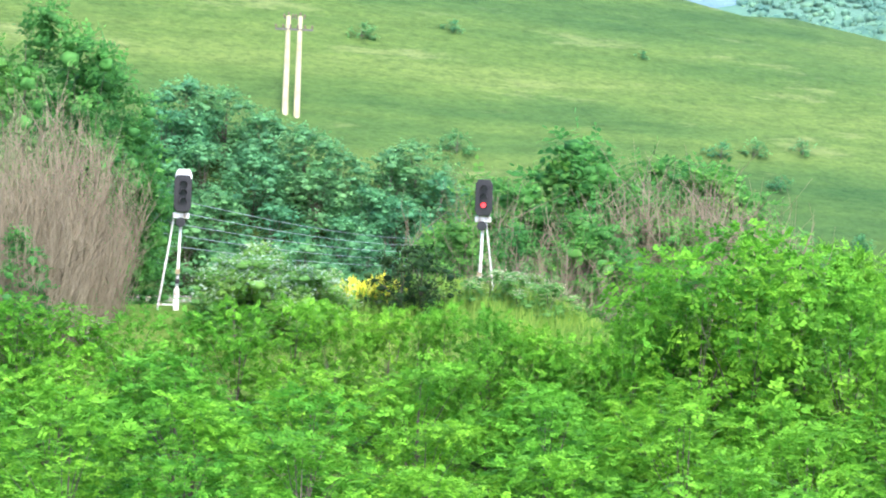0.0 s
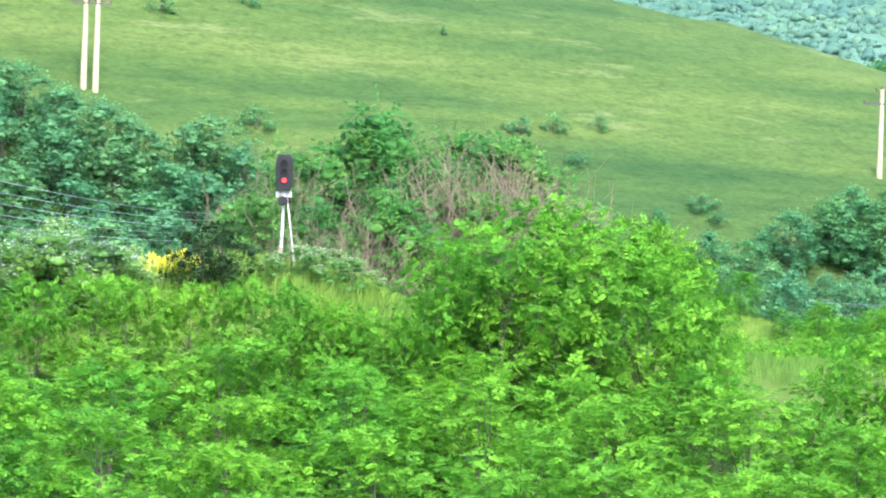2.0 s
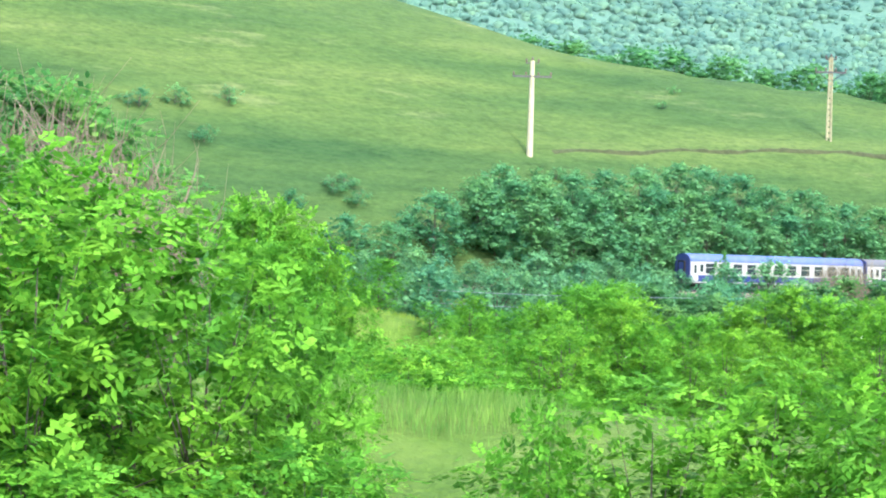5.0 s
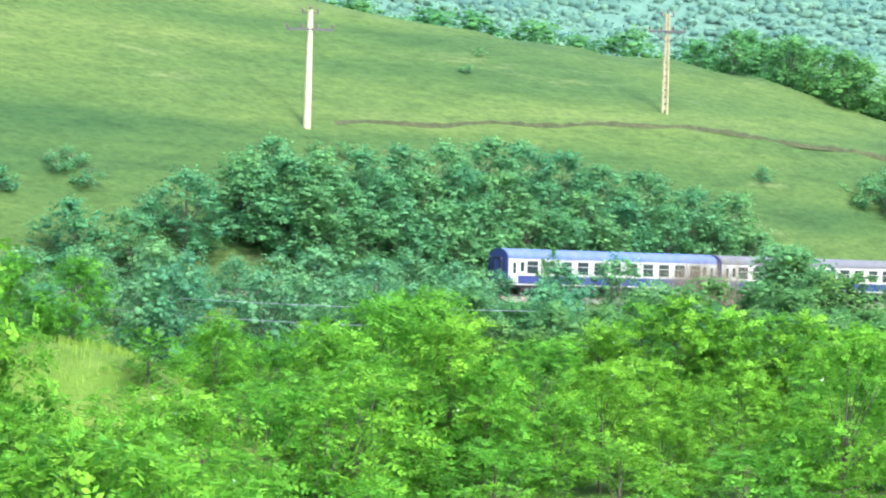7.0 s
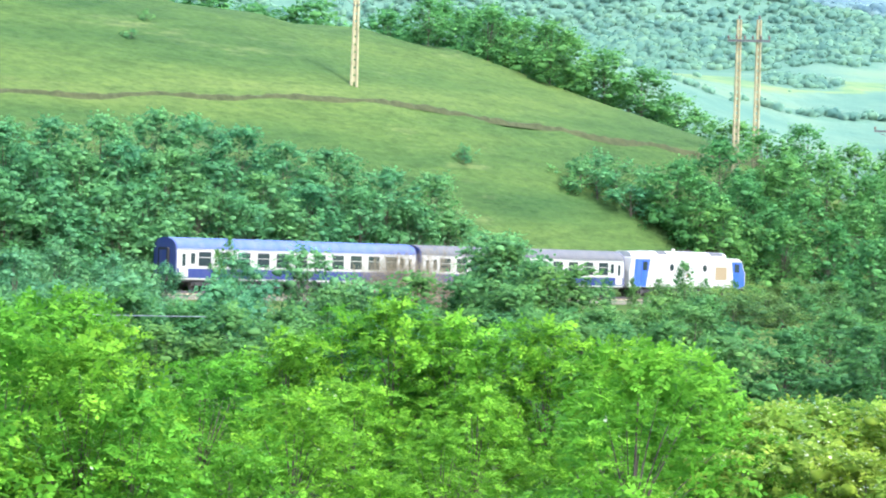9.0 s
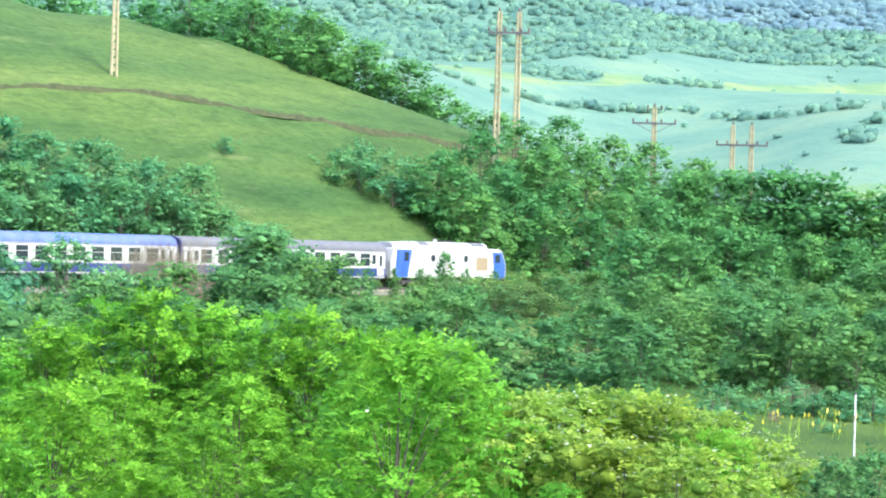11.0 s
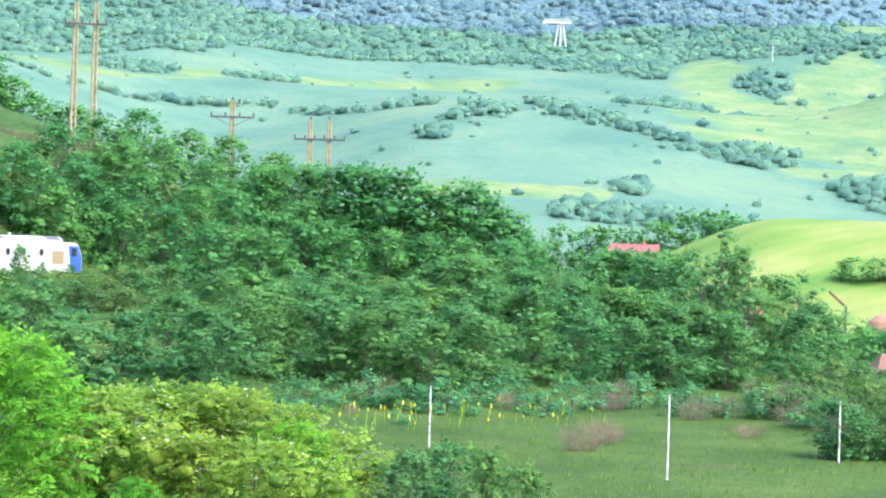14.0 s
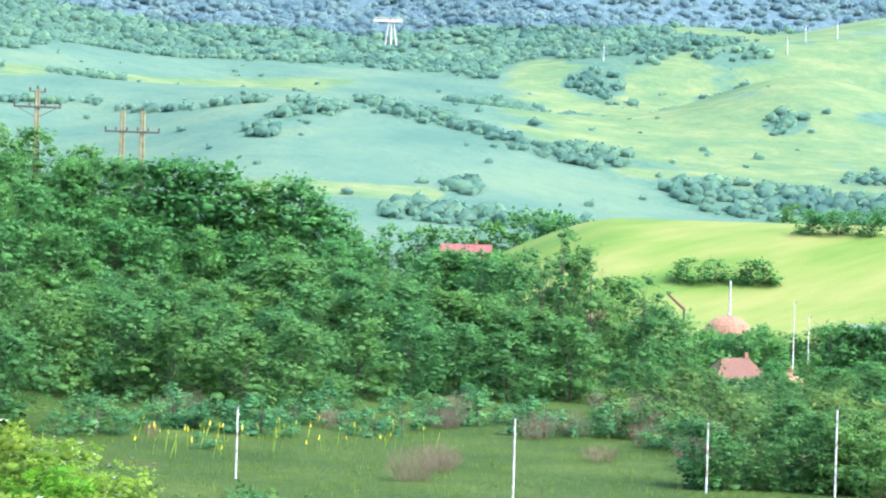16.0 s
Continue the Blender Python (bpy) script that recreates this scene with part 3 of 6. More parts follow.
stock("locust_shrub", lambda i: make_plant("locust_shrub", 10 + i, 4.6, 2.3, 0.7, 36, 1020, 0.37, 8, LEAF_BRIGHT, trunk=0.04, broad=0.37, flat=0.45, fill=0, slim=0.30,
      label="bright green young locust shrub in a dense thicket", category="shrub"), 5)
stock("thicket_shrub", lambda i: make_plant("thicket_shrub", 20 + i, 4.6, 2.3, 0.5, 28, 520, 0.50, 6, LEAF_BRIGHT, trunk=0.05, flat=0.42, fill=0, slim=0.27,
      label="bright green shrub in the lower thicket", category="shrub"), 3)
stock("locust_tree", lambda i: make_plant("locust_tree", 30 + i, 8.0, 3.6, 1.4, 48, 1300, 0.66, 7, LEAF_BRIGHT, trunk=0.08, broad=0.38, flat=0.42, fill=0, slim=0.29, bloom=(PETAL_WHITE, 9, 0.12, "hanging white blossom"),
      label="bright green leafy locust tree in fresh foliage"), 4)
stock("wood_tree", lambda i: make_plant("wood_tree", 50 + i, 7.0, 3.2, 0.3, 46, 860, 0.66, 3, LEAF_MID, trunk=0.06, broad=0.50, flat=0.55, slim=0.40,
      label="deep green tree of the wood below the railway"), 5)
stock("bank_tree", lambda i: make_plant("bank_tree", 70 + i, 7.0, 3.2, 0.3, 46, 900, 0.66, 3, LEAF_DEEP, trunk=0.07, broad=0.50, flat=0.55, slim=0.40,
      label="dark green tree on the wooded bank"), 5)
stock("crest_tree", lambda i: make_plant("crest_tree", 80 + i, 7.0, 3.2, 0.3, 46, 900, 0.66, 3, LEAF_CREST, trunk=0.07, broad=0.50, flat=0.55, slim=0.40,
      label="green broad-leaved tree on the crest of the wood"), 5)
stock("cool_tree", lambda i: make_plant("cool_tree", 90 + i, 7.0, 3.2, 0.5, 44, 1000, 0.64, 3, LEAF_HAZED, trunk=0.08, broad=0.48, flat=0.55, slim=0.40,
      label="leafy tree at the foot of the hill, coloured blue-green for haze"), 3)
stock("orchard_tree", lambda i: make_plant("orchard_tree", 100 + i, 6.0, 3.0, 0.4, 26, 380, 0.80, 3, LEAF_CREST, trunk=0.10, broad=0.5, slim=0.4,
      label="rounded green tree among the village gardens"), 2)
stock("roadside_tree", lambda i: make_plant("roadside_tree", 110 + i, 7.0, 2.0, 0.5, 42, 1250, 0.38, 5, LEAF_FRESH, trunk=0.05,
      label="fine-leaved green tree beside the signals"), 3)
stock("feathery_tree", lambda i: make_plant("feathery_tree", 120 + i, 7.0, 2.2, 0.8, 22, 300, 0.5, 5, LEAF_MID, 0.85, trunk=0.08,
      label="airy tree with sparse feathery foliage"), 2)
stock("hill_bush", lambda i: make_plant("hill_bush", 130 + i, 2.4, 1.7, 0.1, 14, 230, 0.45, 4, LEAF_DEEP, trunk=0.05,
      label="small dark bush on the grass slope", category="bush"), 3)
stock("scrub_bush", lambda i: make_plant("scrub_bush", 140 + i, 2.4, 1.7, 0.1, 16, 330, 0.40, 3, LEAF_OLIVE, trunk=0.04, broad=0.5, slim=0.4,
      label="low olive green bush on rough grass", category="bush"), 3)
stock("yellow_shrub", lambda i: make_plant("yellow_shrub", 150 + i, 3.2, 2.2, 0.1, 26, 900, 0.36, 5, LEAF_YELLOW, trunk=0.05,
      label="yellowish green shrub with pale blossom", category="shrub", bloom=(PETAL_WHITE, 150, 0.07, "cream blossom")), 2)
stock("dark_bush", lambda i: make_plant("dark_bush", 170 + i, 2.6, 1.6, 0.1, 16, 700, 0.24, 5, LEAF_DARK, trunk=0.05,
      label="rounded dark olive bush", category="bush"), 1)
stock("elder", lambda i: make_plant("elder", 190 + i, 2.6, 1.6, 0.1, 18, 560, 0.26, 6, LEAF_PALE, trunk=0.04,
      label="green shrub covered in white flower heads", category="shrub", bloom=(PETAL_WHITE, 700, 0.065, "white flower heads")), 2)


def bare_shrub(seed, high, wide, many):
    rng = np.random.default_rng(seed)
    root = tagged(new("bare_shrub"), "leafless brown shrub of fine dry twigs", "shrub")
    stems, twigs = [], []
    for i in range(many):
        a, q = rng.uniform(0, 6.283), math.sqrt(rng.uniform(0, 1)) * wide
        b = np.array([math.cos(a) * q * 0.5, math.sin(a) * q * 0.5, -0.3])
        tip = np.array([math.cos(a) * q, math.sin(a) * q, high * rng.uniform(0.6, 1.0) * (1 - 0.25 * (q / wide) ** 2)])
        m = (b + tip) / 2 + rng.normal(size=3) * 0.15
        stems.append(([tuple(b), tuple(m), tuple(tip)], [0.014, 0.009, 0.003]))
        for j in range(6):
            f = rng.uniform(0.3, 0.95)
            o = b + (tip - b) * f
            e = o + np.array([rng.normal() * 0.35, rng.normal() * 0.35, rng.uniform(0.3, 0.9)])
            twigs.append(([tuple(o), tuple((o + e) / 2 + rng.normal(size=3) * 0.05), tuple(e)], [0.008, 0.005, 0.002]))
    part("stemwood", limbs("stemwood", stems, TWIG, 3), root)
    part("brushwood", limbs("brushwood", twigs, TWIG, 3), root)
    return root


stock("bare_shrub", lambda i: bare_shrub(210 + i, 4.0, 1.9, 105), 2)


# ---- planting plan: place and height of the top ----
HEDGE_TOP = [
    (-11.0, 65.1, 10.9), (-9.4, 65.3, 10.7), (-8.0, 65.5, 10.7), (-6.5, 65.7, 10.6), (-5.3, 65.8, 10.9), (-3.9, 66.9, 11.0),
    (-2.7, 65.9, 11.0), (-1.3, 66.0, 10.9), (6.1, 65.7, 12.7), (7.6, 66.6, 13.3), (8.7, 66.4, 13.5), (9.6, 65.3, 12.8),
    (10.4, 64.2, 12.0), (15.5, 58.0, 10.4), (17.2, 58.5, 10.7), (18.2, 57.2, 10.3), (18.7, 57.7, 10.0), (20.4, 57.1, 10.4),
    (-12.3, 64.9, 11.1), (6.4, 62.7, 12.3), (7.7, 62.5, 12.6), (1.4, 65.6, 10.9), (2.4, 65.0, 10.6), (3.3, 64.4, 10.4), (4.2, 64.0, 10.3),
]
HEDGE_GAP = [
    (0.1, 66.0, 11.1), (1.3, 65.0, 11.0), (5.3, 64.8, 12.2), (12.2, 66.9, 11.4), (12.6, 66.8, 10.8), (11.4, 65.0, 10.5),
    (14.2, 58.3, 10.0), (4.8, 62.8, 11.2), (-0.6, 66.0, 10.9), (3.1, 63.9, 10.1), (4.0, 62.9, 10.1),
]
RISE_SHRUBS = [
    (24.7, 145.0, 7.3), (25.8, 142.9, 6.9), (27.3, 143.7, 7.2), (28.4, 141.5, 6.9), (30.0, 142.2, 7.2), (31.4, 141.9, 7.1),
    (32.8, 141.6, 7.1), (23.8, 133.0, 6.7), (25.3, 131.8, 6.7), (26.9, 131.6, 6.6), (28.5, 131.3, 6.8), (30.1, 130.9, 6.8),
    (32.3, 133.5, 6.7), (30.0, 164.0, 7.0), (33.0, 165.0, 6.9), (36.0, 166.0, 7.0), (38.5, 167.0, 7.0), (41.0, 168.0, 7.1), (43.5, 169.0, 7.3),
    (45.6, 172.0, 7.4), (47.0, 175.0, 7.6),
]
LOCUSTS = [
    (34.4, 185.0, 11.2), (36.9, 184.7, 10.5), (41.8, 179.6, 7.2), (30.9, 157.3, 6.8), (32.4, 155.0, 6.6), (34.2, 154.7, 6.7),
    (36.1, 158.3, 7.2), (44.0, 181.2, 8.1), (46.7, 182.6, 8.5), (50.9, 185.5, 9.8), (52.7, 182.9, 8.8), (53.4, 180.5, 7.3),
    (58.9, 210.3, 9.1), (59.7, 210.0, 9.7), (61.8, 209.4, 8.5), (62.9, 202.7, 5.5), (65.2, 204.0, 7.5), (68.0, 205.0, 8.4),
    (70.9, 206.0, 9.3), (72.8, 205.2, 9.7), (74.9, 204.2, 9.1), (76.8, 203.3, 8.9), (78.5, 202.4, 9.0), (80.8, 201.2, 8.4),
    (82.6, 200.2, 8.2), (83.4, 197.4, 7.3), (81.9, 195.9, 7.1), (67.0, 174.8, 9.3), (56.4, 204.7, 7.9),
]
LEFT_LOCUSTS = [
    (26.5, 166.9, 14.4), (28.0, 166.8, 13.9), (28.9, 164.7, 12.4), (26.6, 160.9, 12.1), (25.2, 165.1, 13.7), (27.9, 160.8, 10.3),
]
PALE = [
    (85.5, 196.1, 6.0), (88.8, 198.6, 5.9), (88.9, 196.2, 6.3), (91.2, 197.0, 6.0), (90.0, 193.0, 6.1), (90.0, 190.5, 5.7),
    (88.6, 186.5, 5.0), (87.6, 197.1, 6.0), (89.3, 195.9, 6.1), (79.6, 188.0, 5.7), (80.2, 185.2, 5.4), (80.8, 182.4, 5.4),
    (81.0, 179.7, 5.3), (84.8, 194.1, 6.2),
]
DARK_SHRUBS = [
    (89.0, 181.1, 4.8), (92.0, 182.5, 4.9), (91.2, 179.3, 4.9), (90.8, 177.0, 4.5),
]
BANK_LEFT = [
    (-28.8, 275.0, 31.4), (-24.5, 275.4, 30.7), (-30.6, 269.8, 27.9), (-19.9, 273.8, 28.0), (-15.5, 273.1, 26.6), (-11.7, 271.7, 24.2),
    (-6.2, 273.4, 24.2), (-3.5, 276.5, 25.7), (-0.6, 273.0, 21.9), (-8.9, 267.9, 20.2), (-13.8, 268.1, 21.8), (-20.5, 267.7, 23.4),
    (-25.9, 267.2, 24.3), (-24.0, 261.4, 18.8), (-18.1, 262.4, 17.9), (-11.0, 263.8, 17.0), (-5.3, 267.9, 19.2), (-29.0, 262.9, 21.6),
    (-31.8, 265.6, 24.6), (-26.4, 257.7, 15.1), (-19.2, 241.2, 14.1), (-13.2, 239.6, 13.8), (-7.6, 252.4, 14.7), (-1.5, 266.5, 16.3),
    (-32.5, 259.0, 19.0),
]
SIGNAL_TREES = [
    (5.8, 103.8, 17.8), (6.7, 101.8, 16.7), (4.4, 102.9, 16.5), (3.2, 100.9, 15.5), (2.4, 104.0, 15.9), (11.4, 103.4, 16.4),
    (7.7, 99.7, 15.5), (0.7, 97.0, 13.9), (4.8, 95.9, 14.2), (2.9, 95.0, 13.7), (6.3, 94.8, 13.8), (-0.1, 99.0, 13.6),
    (9.1, 97.6, 14.2), (12.8, 105.2, 15.6),
    (8.2, 105.0, 17.0), (9.3, 104.2, 16.7), (10.5, 104.6, 16.2), (11.9, 106.0, 15.7),
]
SIGNAL_TWIGS = [
    (8.8, 100.6, 16.7), (10.2, 100.5, 15.8), (8.1, 99.7, 15.5), (9.3, 97.6, 15.0), (2.2, 98.0, 15.7), (4.5, 92.9, 13.3),
    (2.4, 92.0, 13.0), (9.5, 99.6, 16.4), (11.0, 100.8, 15.7), (8.4, 101.2, 16.9), (9.0, 99.0, 16.3),
]
LEFT_TREE = [
    (-13.2, 78.9, 19.9), (-11.7, 80.2, 19.1), (-11.0, 81.3, 18.2), (-14.7, 78.6, 18.7), (-10.7, 82.3, 16.6), (-10.3, 83.4, 15.2),
    (-10.2, 81.4, 13.7), (-11.9, 69.0, 12.7),
]
LEFT_TWIGS = [
    (-12.7, 71.9, 16.4), (-12.1, 73.0, 17.2), (-11.4, 74.1, 16.6), (-10.7, 75.2, 15.9), (-11.8, 70.0, 14.9), (-11.0, 72.2, 14.4),
    (-10.3, 76.3, 14.0),
]
WOOD_1 = [
    (70.0, 293.3, 18.5), (74.0, 296.0, 19.5), (77.7, 298.2, 20.2), (81.9, 300.2, 20.5), (86.1, 303.2, 21.4), (90.9, 304.8, 21.8),
    (96.0, 307.4, 22.5), (100.0, 308.2, 22.3), (104.1, 308.2, 21.6), (108.1, 307.8, 20.5), (112.7, 308.6, 20.1), (117.7, 308.1, 18.6),
    (122.4, 309.3, 18.5), (71.0, 292.6, 16.2), (75.2, 293.1, 17.2), (78.5, 294.9, 17.7), (83.3, 297.2, 18.2), (87.8, 299.5, 18.9),
    (92.0, 301.9, 19.6), (95.6, 302.3, 19.2), (100.7, 303.1, 18.6), (104.2, 302.9, 17.7), (108.7, 303.2, 16.9), (113.9, 304.9, 16.7),
    (118.4, 305.1, 15.6), (122.9, 305.2, 14.7), (72.6, 292.2, 15.2), (76.5, 291.3, 14.6), (79.8, 291.9, 15.1), (83.7, 294.5, 16.0),
]
WOOD_2 = [
    (88.6, 296.2, 16.2), (92.4, 297.5, 16.2), (97.2, 299.1, 16.4), (101.5, 299.1, 15.3), (105.3, 299.8, 14.7), (85.2, 292.5, 13.6),
    (89.3, 293.8, 13.8), (93.4, 295.1, 13.6), (53.1, 283.3, 15.0), (63.6, 290.0, 17.9), (69.5, 294.8, 19.7), (72.9, 298.7, 21.4),
    (76.1, 296.8, 19.5), (58.3, 284.4, 14.3), (114.6, 280.9, 13.3), (114.2, 277.2, 12.9),
]
WOOD = WOOD_1 + WOOD_2
WOOD_RIGHT_1 = [
    (154.8, 323.0, 21.2), (164.4, 330.1, 23.8), (173.1, 335.3, 25.2), (182.4, 341.8, 26.6), (195.2, 351.3, 25.3), (202.6, 353.4, 24.9),
    (210.3, 355.3, 23.3), (216.4, 354.4, 21.9), (157.1, 321.7, 19.7), (162.7, 323.5, 19.8), (172.6, 330.9, 22.5), (180.4, 334.7, 23.0),
    (185.6, 333.6, 21.0), (196.3, 339.5, 20.6), (198.4, 333.6, 17.2), (211.5, 342.4, 18.3), (223.0, 348.0, 18.3), (228.6, 347.2, 16.4),
    (232.7, 343.8, 17.0), (157.6, 318.4, 17.0), (164.1, 322.0, 18.0), (172.2, 325.8, 19.0), (179.2, 327.1, 18.1), (185.8, 328.6, 17.7),
    (190.5, 327.6, 15.7), (198.7, 329.6, 14.9), (207.3, 332.4, 14.9), (165.4, 319.4, 15.5), (172.2, 321.6, 15.6), (160.3, 296.4, 13.8),
]
WOOD_RIGHT_2 = [
    (164.1, 294.9, 13.5),
]
WOOD_RIGHT = WOOD_RIGHT_1 + WOOD_RIGHT_2
SLOPE_1 = [
    (116.4, 283.0, 12.7), (111.9, 266.8, 10.8), (107.9, 251.9, 8.6), (112.3, 253.5, 8.6), (117.6, 256.1, 8.8), (115.7, 247.4, 7.7),
    (119.3, 247.4, 7.6), (130.7, 259.1, 8.6), (144.1, 272.3, 9.9), (145.6, 267.5, 9.1), (148.6, 265.3, 8.6), (157.7, 271.5, 9.1),
    (169.3, 279.5, 9.6), (183.7, 289.0, 11.7), (112.2, 270.5, 11.3), (102.0, 243.7, 7.8), (105.1, 244.3, 7.7), (109.8, 246.8, 7.8),
    (109.5, 240.0, 7.2), (129.3, 253.4, 7.8), (137.9, 259.6, 8.3), (145.6, 258.8, 7.8), (152.9, 261.9, 7.9), (169.9, 277.0, 9.2),
    (184.7, 288.1, 10.5), (188.4, 284.8, 10.6), (191.2, 282.3, 9.9), (194.8, 278.8, 9.1), (103.6, 257.0, 9.6), (103.4, 249.2, 8.4),
]
SLOPE_2 = [
    (125.5, 245.6, 7.2), (163.0, 265.2, 7.9), (181.8, 281.4, 9.0), (189.0, 282.9, 8.8), (193.3, 280.3, 8.3), (196.5, 277.1, 8.5),
    (199.7, 273.9, 8.0), (101.1, 248.2, 8.4), (157.5, 256.1, 7.2), (168.6, 262.3, 7.3), (175.4, 264.1, 7.0), (183.2, 267.1, 6.9),
    (187.3, 265.1, 6.4), (200.8, 272.7, 6.5), (93.1, 235.4, 7.2), (64.9, 240.8, 8.8), (68.0, 240.9, 8.9), (71.6, 244.6, 9.2),
    (73.9, 243.8, 9.1), (76.1, 241.5, 8.6), (78.6, 240.6, 8.4), (82.3, 242.4, 8.4), (89.3, 252.0, 9.5), (93.4, 255.1, 9.8),
    (98.9, 259.8, 10.3), (102.7, 260.2, 10.2), (104.8, 258.1, 9.7), (66.1, 240.4, 7.2), (68.9, 239.6, 7.3), (71.3, 238.9, 7.3),
]
SLOPE_3 = [
    (73.6, 238.1, 7.4), (76.1, 237.3, 6.9), (78.5, 236.4, 6.8), (80.7, 235.5, 7.6), (85.9, 240.9, 8.1), (91.5, 246.1, 8.5),
    (94.5, 245.9, 8.3), (97.8, 245.9, 8.2), (101.3, 246.4, 8.1), (115.6, 269.4, 11.0), (117.5, 259.7, 9.3), (121.0, 261.1, 9.3),
    (113.2, 277.4, 12.2), (144.2, 265.5, 8.8), (150.7, 268.7, 9.1), (158.1, 273.8, 9.5), (164.6, 275.6, 9.4), (181.9, 290.5, 11.1),
    (184.2, 288.5, 11.6), (145.8, 255.5, 7.5), (158.6, 266.3, 8.3), (173.5, 278.0, 9.1), (185.5, 287.4, 10.0), (188.7, 284.6, 10.4),
    (191.6, 281.9, 9.8), (194.2, 279.4, 9.2), (148.0, 250.4, 7.0), (161.4, 262.0, 7.6), (178.3, 275.8, 8.4), (186.1, 278.8, 8.3),
]
SLOPE_4 = [
    (187.5, 275.5, 7.7), (195.3, 277.6, 7.4), (198.5, 275.1, 7.6), (200.6, 272.9, 7.2),
]
SLOPE = SLOPE_1 + SLOPE_2 + SLOPE_3 + SLOPE_4
SLOPE_END = [
    (188.2, 293.9, 12.0), (196.0, 296.4, 11.9), (197.2, 291.9, 11.0), (214.6, 303.0, 11.9), (227.3, 308.8, 12.1), (230.1, 306.0, 11.3),
    (243.3, 311.0, 12.8), (245.0, 305.4, 10.5), (238.0, 293.0, 7.8), (174.2, 274.3, 9.6), (178.5, 273.8, 9.2), (181.9, 271.3, 8.6),
    (194.3, 279.6, 9.0), (205.1, 283.7, 8.8), (218.1, 291.0, 9.1), (229.9, 294.5, 8.8), (220.5, 280.3, 7.1), (197.1, 267.4, 7.3),
]
FEATHERY = [
    (216.6, 286.8, 15.1), (220.0, 286.1, 13.3), (230.8, 289.1, 11.3), (213.8, 286.9, 13.2),
]
HILL_BUSHES = [
    (1.0, 288.5, 27.6), (37.2, 305.2, 29.0), (32.9, 302.2, 28.4), (24.5, 323.1, 40.7), (0.0, 315.0, 43.0), (43.6, 308.9, 29.3),
    (48.1, 291.1, 17.3), (55.1, 297.4, 19.8), (48.4, 291.5, 17.6), (56.1, 294.7, 17.9), (53.5, 295.7, 19.2), (103.6, 336.9, 31.2),
    (82.5, 310.6, 21.7), (80.5, 309.6, 21.6), (84.8, 311.0, 21.6), (85.8, 310.7, 21.3), (107.0, 342.9, 33.2), (132.3, 323.6, 21.7),
    (147.4, 328.5, 21.4), (-11.0, 306.3, 41.4), (39.7, 298.9, 24.4),
]
HILL_THICKET = [
    (148.9, 327.5, 21.9), (150.8, 327.0, 21.0), (145.8, 325.2, 21.1), (147.2, 324.4, 20.0), (150.4, 323.3, 18.5), (153.8, 327.1, 20.3),
]
RIDGE = [
    (159.0, 402.7, 41.8), (156.7, 382.4, 41.5), (161.5, 380.1, 41.0), (165.8, 377.9, 39.7), (170.1, 375.7, 37.9), (174.3, 373.5, 36.0),
    (178.4, 371.2, 34.1), (183.0, 370.8, 31.3), (187.9, 373.7, 29.3), (191.2, 371.1, 28.4), (121.7, 409.6, 44.2), (128.7, 408.4, 44.1),
    (136.5, 409.4, 43.5), (144.1, 411.9, 42.2), (150.2, 405.9, 42.8), (160.7, 384.4, 39.9), (164.0, 378.8, 39.0), (168.3, 376.7, 37.2),
    (174.7, 378.4, 34.9), (179.9, 377.8, 32.5), (185.8, 379.6, 30.1), (147.3, 365.2, 39.4), (156.5, 368.6, 39.5), (161.3, 362.4, 37.9),
    (161.8, 406.9, 40.0),
]
RIDGE_WEST = [
    (102.5, 398.7, 44.6), (109.6, 400.4, 44.2), (115.2, 406.1, 42.7), (127.5, 410.8, 41.1), (133.2, 412.7, 40.3), (139.2, 415.4, 39.2),
    (123.6, 411.0, 41.2),
]
SCREEN = [
    (458.3, 432.0, 0.8), (464.9, 430.6, 1.2),
]
FIELD_HEDGE = [
    (563.3, 698.3, 20.2), (569.7, 692.5, 21.7), (576.1, 686.5, 21.6), (582.4, 680.5, 21.5), (587.4, 675.6, 21.2), (592.3, 670.7, 23.7),
    (597.1, 665.8, 26.0), (601.9, 660.9, 27.6), (606.8, 655.8, 27.3), (611.6, 650.7, 25.3), (616.3, 645.5, 23.8), (619.8, 641.6, 22.7),
    (461.3, 561.1, 13.2), (465.2, 557.3, 13.4), (469.1, 553.5, 13.5), (473.0, 549.6, 13.7), (476.8, 545.8, 13.9), (393.4, 419.0, 0.3),
    (394.1, 415.0, -0.5), (396.7, 411.8, -0.1), (400.5, 410.4, 0.7),
]
GARDENS = [
    (263.8, 312.0, 6.1), (439.1, 440.5, -2.2), (451.2, 443.0, -1.1), (455.1, 440.4, 0.5), (459.3, 434.9, 0.5), (462.6, 430.3, 0.5),
    (279.9, 310.5, 1.0), (280.4, 304.2, 0.6), (400.9, 388.5, -3.8), (296.9, 308.0, -3.2), (457.9, 436.8, 0.5), (422.1, 416.1, -3.2),
    (457.2, 427.6, -1.6), (453.3, 430.3, -1.7), (449.5, 447.5, 0.5),
]
FIELD_WOOD = [
    (586.1, 549.6, 23.7), (597.8, 551.0, 24.8), (601.5, 546.1, 24.6), (605.2, 541.1, 24.4), (600.8, 530.3, 22.9), (557.4, 521.4, 17.4),
    (561.8, 515.7, 16.2), (566.9, 508.9, 16.4), (596.2, 519.5, 21.4), (508.9, 502.1, 11.4), (511.4, 499.0, 11.3), (504.3, 507.7, 8.9),
    (500.0, 512.9, 10.0),
]
